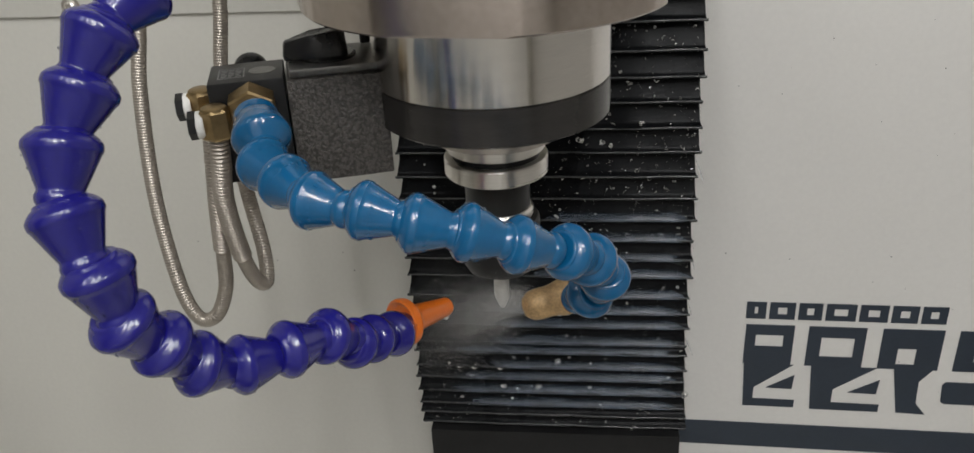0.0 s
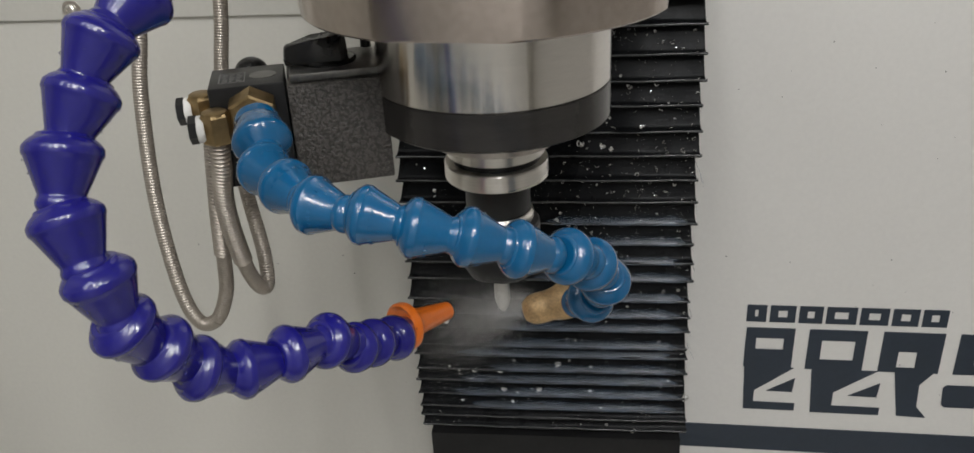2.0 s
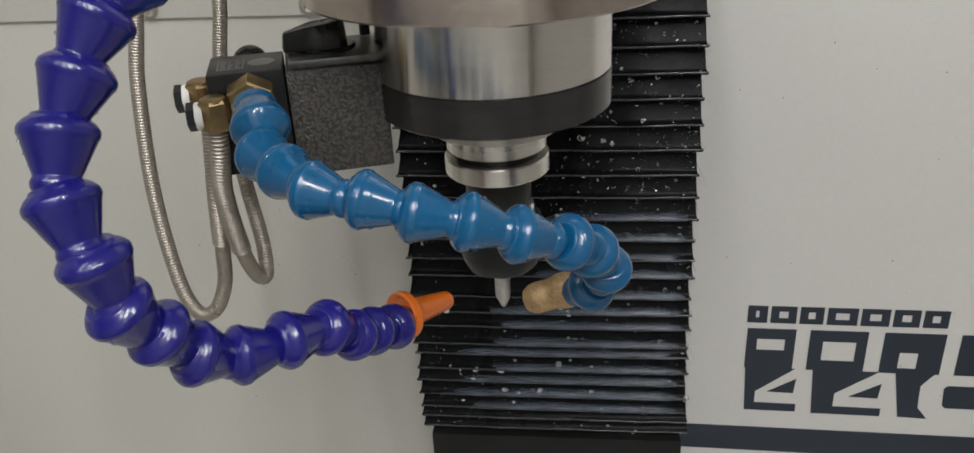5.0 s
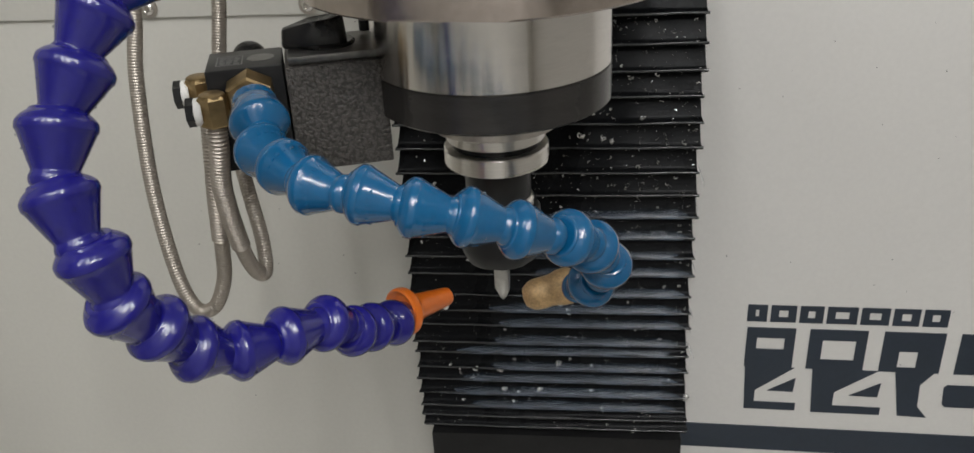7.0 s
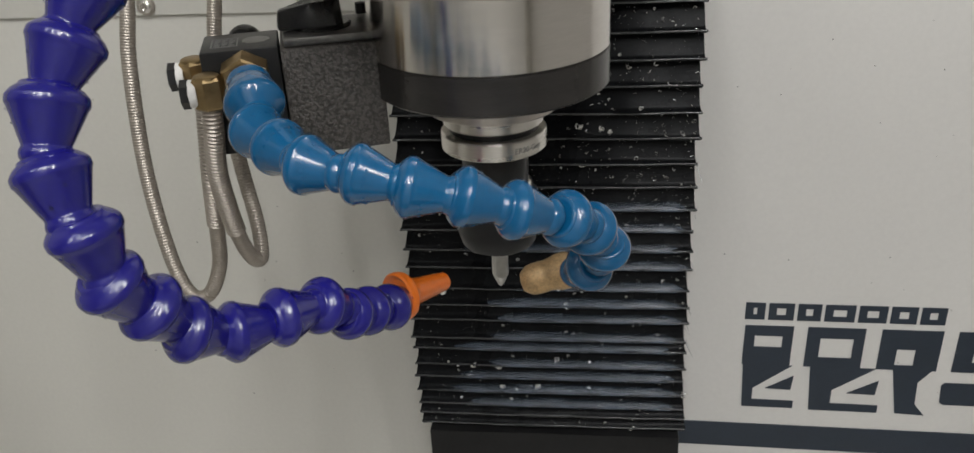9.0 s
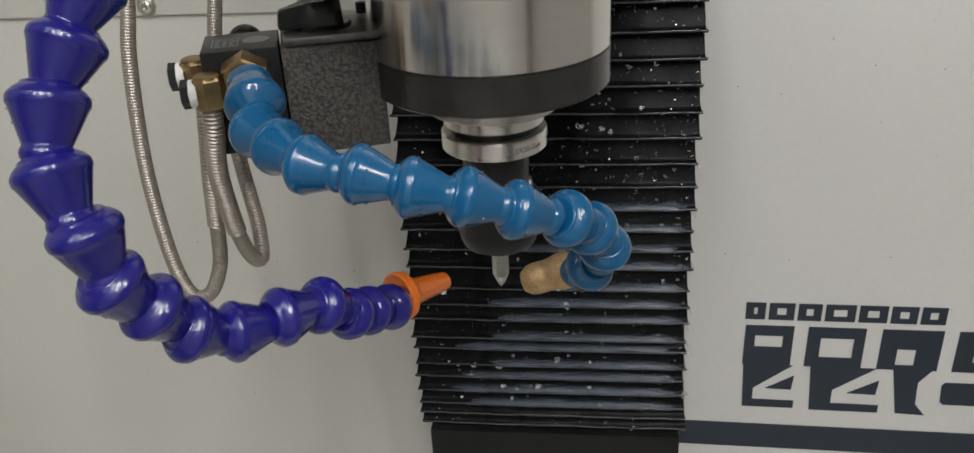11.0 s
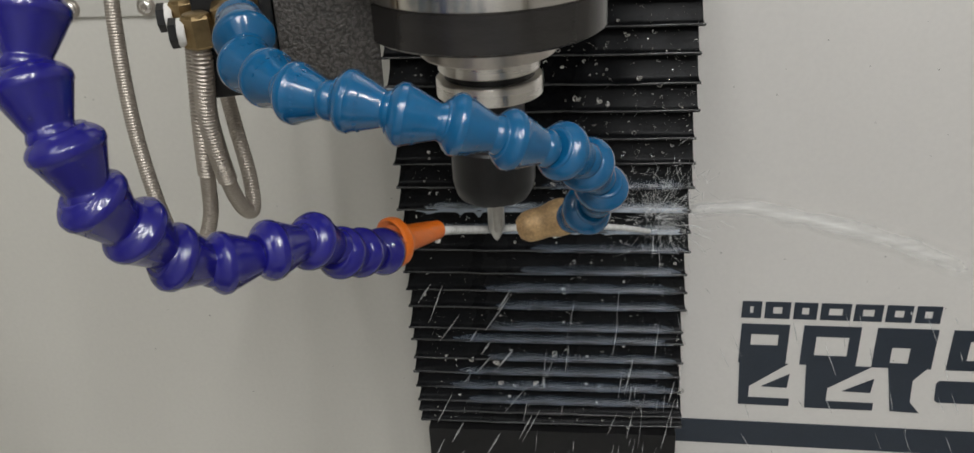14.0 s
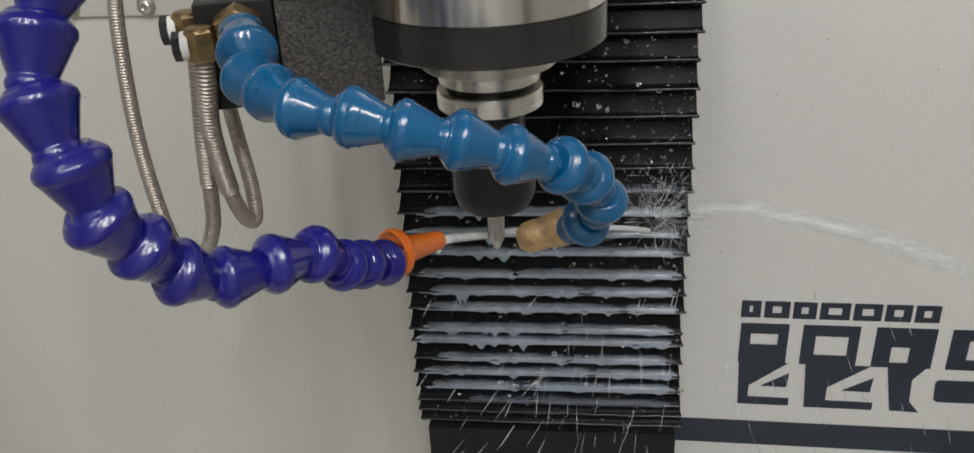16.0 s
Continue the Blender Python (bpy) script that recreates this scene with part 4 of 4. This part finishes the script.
FILMS, FRESH = [], []
rnd = random.Random(21)
for i, z in enumerate(PLEAT_Z):
    if 0.79 < z < 0.985:
        k = max(0.0, (0.985 - z) / 0.19)
        a = BELL_X0 + (0.098 - 0.085 * min(1, 1.1 * k) if i % 3 else 0.05 - 0.04 * k) + rnd.uniform(0, 0.02)
        FILMS.append((ledge_film(i, a, BELL_X1 - rnd.uniform(0.001, 0.006), SHEEN_FILM, 0.0019, 0.0, "thin wet film along a fold of the bellows, coloured with its bluish sheen"), z))
    if 0.80 < z < 0.965:
        x1 = BELL_X1 - rnd.uniform(0.0005, 0.007)
        x0 = BELL_X0 + rnd.uniform(0.001, 0.014)
        cut = x0 + (x1 - x0) * rnd.uniform(0.3, 0.8)
        late = 13.3 if z > 0.93 else 13.85 if z > 0.89 else 14.2 if z > 0.86 else 15.1
        FRESH.append((ledge_film(100 + i, x0, cut, FRESH_MILK, 0.0019, 0.0040, "fresh milky coolant dripping over a fold"), z, late + rnd.uniform(0, 0.3)))
        FRESH.append((ledge_film(150 + i, cut - rnd.uniform(-0.008 * (i % 3 == 0), 0.012), x1, FRESH_MILK, 0.0018, 0.0022, "fresh milky coolant dripping over a fold"), z, late + rnd.uniform(0, 0.3)))
    if 0.84 < z < 0.945:
        x0 = BELL_X0 + rnd.uniform(0.01, 0.035)
        FRESH.append((ledge_film(200 + i, x0, x0 + rnd.uniform(0.04, 0.075), FRESH_MILK, 0.0006, 0.0075, "thin coolant running down from a fold"), z, 13.6 + rnd.uniform(0, 0.8)))


def streaks(name, count, seed, spread, length, lean, thick, label):
    """Thin drops drawn out along their fall."""
    rnd = random.Random(seed)
    vs, fs = [], []
    for _ in range(count):
        c = Vector((rnd.uniform(*spread[0]), rnd.uniform(*spread[1]), rnd.uniform(*spread[2])))
        d = Vector((rnd.gauss(lean, 0.12), rnd.gauss(0, 0.05), -1)).normalized() * rnd.uniform(*length)
        r = rnd.uniform(*thick)
        k = len(vs)
        for f, q in ((0, 0.2), (0.5, 1.0), (1, 0.3)):
            vs += [c + d * f + Vector((r * q * math.cos(a), r * q * math.sin(a), 0)) for a in (0, 2.09, 4.19)]
        for j in (0, 3):
            fs += [(k + j + a, k + j + (a + 1) % 3, k + j + 3 + (a + 1) % 3, k + j + 3 + a) for a in range(3)]
    me = bpy.data.meshes.new(name)
    me.from_pydata(vs, [], fs)
    me.materials.append(SPRAY)
    return tagged(new(name, me), label, "spray", "spray of drops", "stuff")


RAIN = []
for k in range(1, 7):
    tb = 13.0 + 0.5 * k
    RAIN.append((tb, streaks("coolant_drops", 34, 70 + k, ((-0.105, -0.02), (-0.03, 0.0), (-0.12, 0.12)), (0.008, 0.034), -0.55, (0.0003, 0.0011), "slanting streaks of milky coolant")))
    RAIN.append((tb, streaks("coolant_drops", 80, 270 + k, ((-0.04, 0.062), (-0.03, 0.0), (-0.12, 0.12)), (0.006, 0.034), -0.08, (0.0002, 0.0005), "falling drops of milky coolant")))
    RAIN.append((tb, streaks("coolant_drops", 60, 170 + k, ((-0.11, 0.08), (0.0, 0.02), (-0.12, 0.10)), (0.006, 0.026), 0.35, (0.0002, 0.0006), "falling drops of milky coolant before the cream wall")))
RAIN.append((12.5, streaks("coolant_drops", 30, 401, ((-0.07, 0.06), (-0.03, 0.0), (-0.08, 0.12)), (0.006, 0.03), 0.4, (0.00012, 0.0003), "scattered streaks from the first spurt")))


def fan():
    rnd = random.Random(9)
    vs, fs = [], []
    for _ in range(520):
        a = rnd.gauss(0.9, 1.0)
        d = Vector((math.cos(a), rnd.uniform(-0.5, 0.1), 0.8 * math.sin(a))).normalized()
        at = Vector((0, 0, 0))
        if rnd.random() < 0.5:
            at, b2 = Vector((rnd.gauss(0.004, 0.011), rnd.uniform(-0.008, 0.0), rnd.gauss(0.008, 0.012))), rnd.uniform(0, 6.28)
            d = Vector((math.cos(b2), -0.2, math.sin(b2))).normalized()
        s, e = abs(rnd.gauss(0.004, 0.012)), rnd.uniform(0.002, 0.012)
        r = rnd.uniform(0.00008, 0.0003)
        k = len(vs)
        for f, q in ((s, 0.3), (s + e * 0.5, 1.0), (s + e, 0.3)):
            vs += [at + d * f + Vector((r * q * math.cos(b), 0, r * q * math.sin(b))) for b in (0, 2.09, 4.19)]
        for j in (0, 3):
            fs += [(k + j + a2, k + j + (a2 + 1) % 3, k + j + 3 + (a2 + 1) % 3, k + j + 3 + a2) for a2 in range(3)]
    me = bpy.data.meshes.new("spray_fan")
    me.from_pydata(vs, [], fs)
    me.materials.append(SPRAY)
    return tagged(new("spray_fan", me), "burst of coolant where the stream hits the bellows", "spray", "spray of drops", "stuff")


FAN = fan()


def nozzle_drip():
    t = thing("coolant_drip", (-0.0562, 0.2890, 1.0205), "milky drip that swells under the orange nozzle and falls", "coolant")
    part("drip", lathe([(0.0012, 0.0012), (0.0011, -0.0010), (0.0010, -0.0035), (0.0014, -0.0062), (0.0016, -0.0078), (0.0012, -0.0092), (0.0003, -0.0098)], Matrix.Translation((-0.0562, 0.2890, 1.0205)), 16), WET, t)
    return t


DRIP = nozzle_drip()


def wall_sheet():
    """Coolant thrown past the bellows runs along the wall in a flat arc."""
    pts = spline([(0.0, 0.0, 0.9300), (0.0414, 0.0, 0.9328), (0.0798, 0.0, 0.9248), (0.1266, 0.0, 0.9137), (0.1699, 0.0, 0.8976), (0.2060, 0.0, 0.8820)], 24)
    bm = bmesh.new()
    thick = bm.verts.layers.float.new("thickness")
    rows, n = [], len(pts) - 1
    across = ((-1.0, 0.0), (-0.6, 0.35), (-0.25, 1.1), (0.0, 1.5), (0.3, 1.0), (0.65, 0.3), (1.0, 0.0))
    for i, p in enumerate(pts):
        e = min(1.0, 22 * i / n, 7 * (n - i) / n)
        w = (0.0070 + 0.007 * i / n) * (1 + 0.3 * noise.noise(Vector((i * 0.11, 3.1, 0))))
        row = []
        for f, q in across:
            v = bm.verts.new((p.x, -0.0006 - 0.0002 * (1 - abs(f)), p.z + f * w + 0.001 * noise.noise(Vector((i * 0.07, f, 2)))))
            v[thick] = q * e * (1.15 - 0.35 * i / n)
            row.append(v)
        rows.append(row)
    for r, s in zip(rows, rows[1:]):
        for k in range(len(across) - 1):
            bm.faces.new((r[k], r[k + 1], s[k + 1], s[k]))
    bm.transform(PANEL)
    ob = new("coolant_sheet", to_mesh("coolant_sheet", bm, SHEET, 60))
    return tagged(ob, "thin white arc of coolant along the pale wall", "coolant")


ARCH = wall_sheet()


def wall_specks():
    rnd = random.Random(77)
    bms = []
    for _ in range(46):
        x = rnd.uniform(0.078, 0.30) if rnd.random() < 0.6 else rnd.uniform(-0.36, -0.14)
        bm = bmesh.new()
        bmesh.ops.create_icosphere(bm, subdivisions=1, radius=rnd.uniform(0.0002, 0.0006))
        for v in bm.verts:
            v.co = Vector((v.co.x * rnd.uniform(0.6, 1.6), v.co.y * 0.4, v.co.z * rnd.uniform(0.6, 1.4)))
        bm.transform(Matrix.Translation((x, WALL - 0.0002 - max(0.0, x - 0.07) * 0.0297, rnd.uniform(0.75, 1.07))))
        bms.append(bm)
    ob = new("wall_specks", to_mesh("wall_specks", join(*bms), PLATE, 0))
    return tagged(ob, "small dark chips stuck to the cream wall", "metal chips", kind="stuff")


wall_specks()


# ---------------------------------------------------------------- movement
def head_at(t):
    return float(np.interp(t, [r[0] for r in HEAD], [r[1] for r in HEAD]))


def motions():
    for ob in HEAD_THINGS:
        base = Vector(ob.location)
        walk(ob, [(t, Matrix.Translation(base + Vector((0, 0, h)))) for t, h in HEAD])
    for ob, at in RISERS:
        walk(ob, [(t, Matrix.Translation(at) @ pose(0, 0, 0, 0, -70 * h, 0)) for t, h in HEAD])
    # the tool turns with the spindle while it runs
    base, turn, rows = Vector(TOOL.location), 0.0, []
    steps = sorted({round(0.1 * k, 1) for k in range(161)})
    for t in steps:
        if t < 7.45 or 11.75 < t:
            turn += 72
        rows.append((t, Matrix.Translation(base + Vector((0, 0, head_at(t)))) @ pose(0, 0, 0, 0, 0, turn)))
    walk(TOOL, rows)
    # folds of the bellows, and what sticks to them
    off = Vector((MID_X, BELL_Y, 0.776))
    for ob, dx, z in PLEATS:
        s = share(z)
        walk(ob, [(t, Matrix.Translation(Vector((MID_X + dx, BELL_Y, z + s * (h - 0.0282))) - off)) for t, h in HEAD])
    for ob, z in CHIPS:
        s = share(z)
        walk(ob, [(t, Matrix.Translation((0, BELL_Y, z + s * (h - 0.0282)))) for t, h in HEAD])
    for ob, z in FILMS:
        s = share(z)
        walk(ob, [(t, Matrix.Translation((0, BELL_Y, z + s * (h - 0.0282)))) for t, h in HEAD])
    for ob, z, wet in FRESH:
        s = share(z)
        rows = [(t, h) for t, h in HEAD if t < wet - 0.01] + [(wet, head_at(wet)), (wet + 0.25, head_at(wet + 0.25))] + [(t, h) for t, h in HEAD if t > wet + 0.26]
        walk(ob, [(t, Matrix.Translation((0, BELL_Y + (0.0085 if t <= wet else -0.0004), z + (0.0035 if t <= wet else 0.0) + s * (h - 0.0282)))) for t, h in rows])
    # a first spurt sags and falls; then the stream shoots across
    inside = along(NOZZLE_IN, (-0.055, 0.2902, 1.0229))
    rnd = random.Random(3)
    for i, ob in enumerate(SPURT):
        f = i / (len(SPURT) - 1)
        rows = [(t, Matrix.Translation((0, 0, h)) @ inside) for t, h in HEAD if t <= 12.0]
        rows.append((12.06, Matrix.Translation((0, 0, head_at(12.06))) @ inside))
        k = min(int(min(f, 0.55) * 0.75 * (len(JET) - 2)), len(JET) - 2)
        d = Vector((0, 0, head_at(12.2) - 0.0282)) + Vector((-0.012 * max(0, f - 0.75) / 0.25, 0, -0.065 * max(0, f - 0.55)))
        rows.append((12.2, along(JET[k] + d, JET[k + 1] + d + Vector((0, 0, -0.02 if f > 0.55 else 0)))))
        k = min(int(f * 96), len(ARC) - 2)
        side = Vector((rnd.uniform(-1, 1), 0, rnd.uniform(-1, 1))) * (0.006 * max(0, f - 0.4))
        rows.append((12.5, along(ARC[k] + side, ARC[k + 1] + side)))
        fall = Vector((0.010 * f, 0.02 * f, -0.12 - 0.10 * f))
        rows.append((12.72, along(ARC[k] + fall, ARC[k] + fall + Vector((0.1, 0.1, -1)))))
        end = Matrix.Translation((ARC[k].x, 0.37 + 0.002 * i, 0.553)) @ pose(0, 0, 0, 80, 0, 20 * (i % 4))
        walk(ob, rows + [(13.0, end), (16.0, end)])
    base = Vector(DRIP.location)
    hidden = Vector((-0.006, -0.008, 0.0065))
    rows = [(t, Matrix.Translation(base + hidden + Vector((0, 0, h))) @ pose(0, 0, 0, 70, 0, -40)) for t, h in HEAD if t <= 12.5]
    rows += [(12.8, Matrix.Translation(base + hidden + Vector((0, 0, head_at(12.8)))) @ pose(0, 0, 0, 70, 0, -40)), (12.92, Matrix.Translation(base + Vector((0, 0, head_at(12.92))))),
             (13.02, Matrix.Translation(base + Vector((0, 0, head_at(13.02) - 0.001)))), (13.12, Matrix.Translation(base + Vector((0, 0, -0.05)))), (13.3, Matrix.Translation((base.x, base.y, 0.561)))]
    walk(DRIP, rows + [(16.0, Matrix.Translation((base.x, base.y, 0.561)))])
    n = len(SLUGS)
    for i, ob in enumerate(SLUGS):
        f = i / (n - 1)
        rows = [(t, Matrix.Translation((0, 0, h)) @ inside) for t, h in HEAD if t <= 12.5]
        rows.append((12.92, Matrix.Translation((0, 0, head_at(12.92))) @ inside))
        for t, h in [(13.0, 0.0344), (13.15, head_at(13.15))] + [r for r in HEAD if r[0] >= 13.5]:
            g = f * (0.42 if t == 13.0 else 1.0)
            k = min(int(g * (len(JET) - 2)), len(JET) - 2)
            d = Vector((0, 0, (h - 0.0282) * (1 - g)))
            rows.append((t, along(JET[k] + d, JET[k + 1] + d)))
        walk(ob, rows)
    c = Vector((-0.04, 0.318, 1.0))
    rows = [(t, Matrix.Translation(c + Vector((0, 0, h)))) for t, h in HEAD if t <= 4.0]
    walk(MISTY, rows + [(4.4, Matrix.Translation(c + Vector((0, 0, -0.006)))), (5.2, Matrix.Translation((-0.04, 0.318, 0.60))), (16.0, Matrix.Translation((-0.04, 0.318, 0.60)))])
    for tb, ob in RAIN:
        right = "cream" in ob["label"]
        x = 0.20 if right else 0.0
        hide, out = Matrix.Translation((-0.005 if right else 0, 0.545, 0.88)), Matrix.Translation((x, 0.495, 0.90))
        mid, low = Matrix.Translation((x, 0.485, 0.80)), Matrix.Translation((x, 0.475, 0.665))
        rows = [(0.0, hide), (tb - 0.32, hide), (tb - 0.2, out), (tb, mid)]
        if tb < 15.9:
            rows += [(tb + 0.2, low), (16.0, low)]
        walk(ob, rows)
    p = Vector((0.0440, 0.4985, 0.9530))
    inner = Matrix.Translation(p + Vector((-0.06, 0.036, -0.03)))
    walk(FAN, [(0.0, inner), (13.02, inner), (13.22, Matrix.Translation(p)),
               (13.6, Matrix.Translation(p) @ pose(0, 0, 0, 0, 14, 0)), (14.4, Matrix.Translation(p) @ pose(0, 0, 0, 0, -12, 0)),
               (15.2, Matrix.Translation(p) @ pose(0, 0, 0, 0, 10, 0)), (16.0, Matrix.Translation(p) @ pose(0, 0, 0, 0, -6, 0))])

    back = Matrix.Translation((-0.205, -0.001, 0.0))
    walk(ARCH, [(0.0, back), (13.0, back), (13.25, Matrix.Identity(4)), (14.5, Matrix.Translation((0, 0, -0.001))), (15.2, Matrix.Translation((0.002, 0, 0.001))), (16.0, Matrix.Translation((0, 0, -0.002)))])


motions()
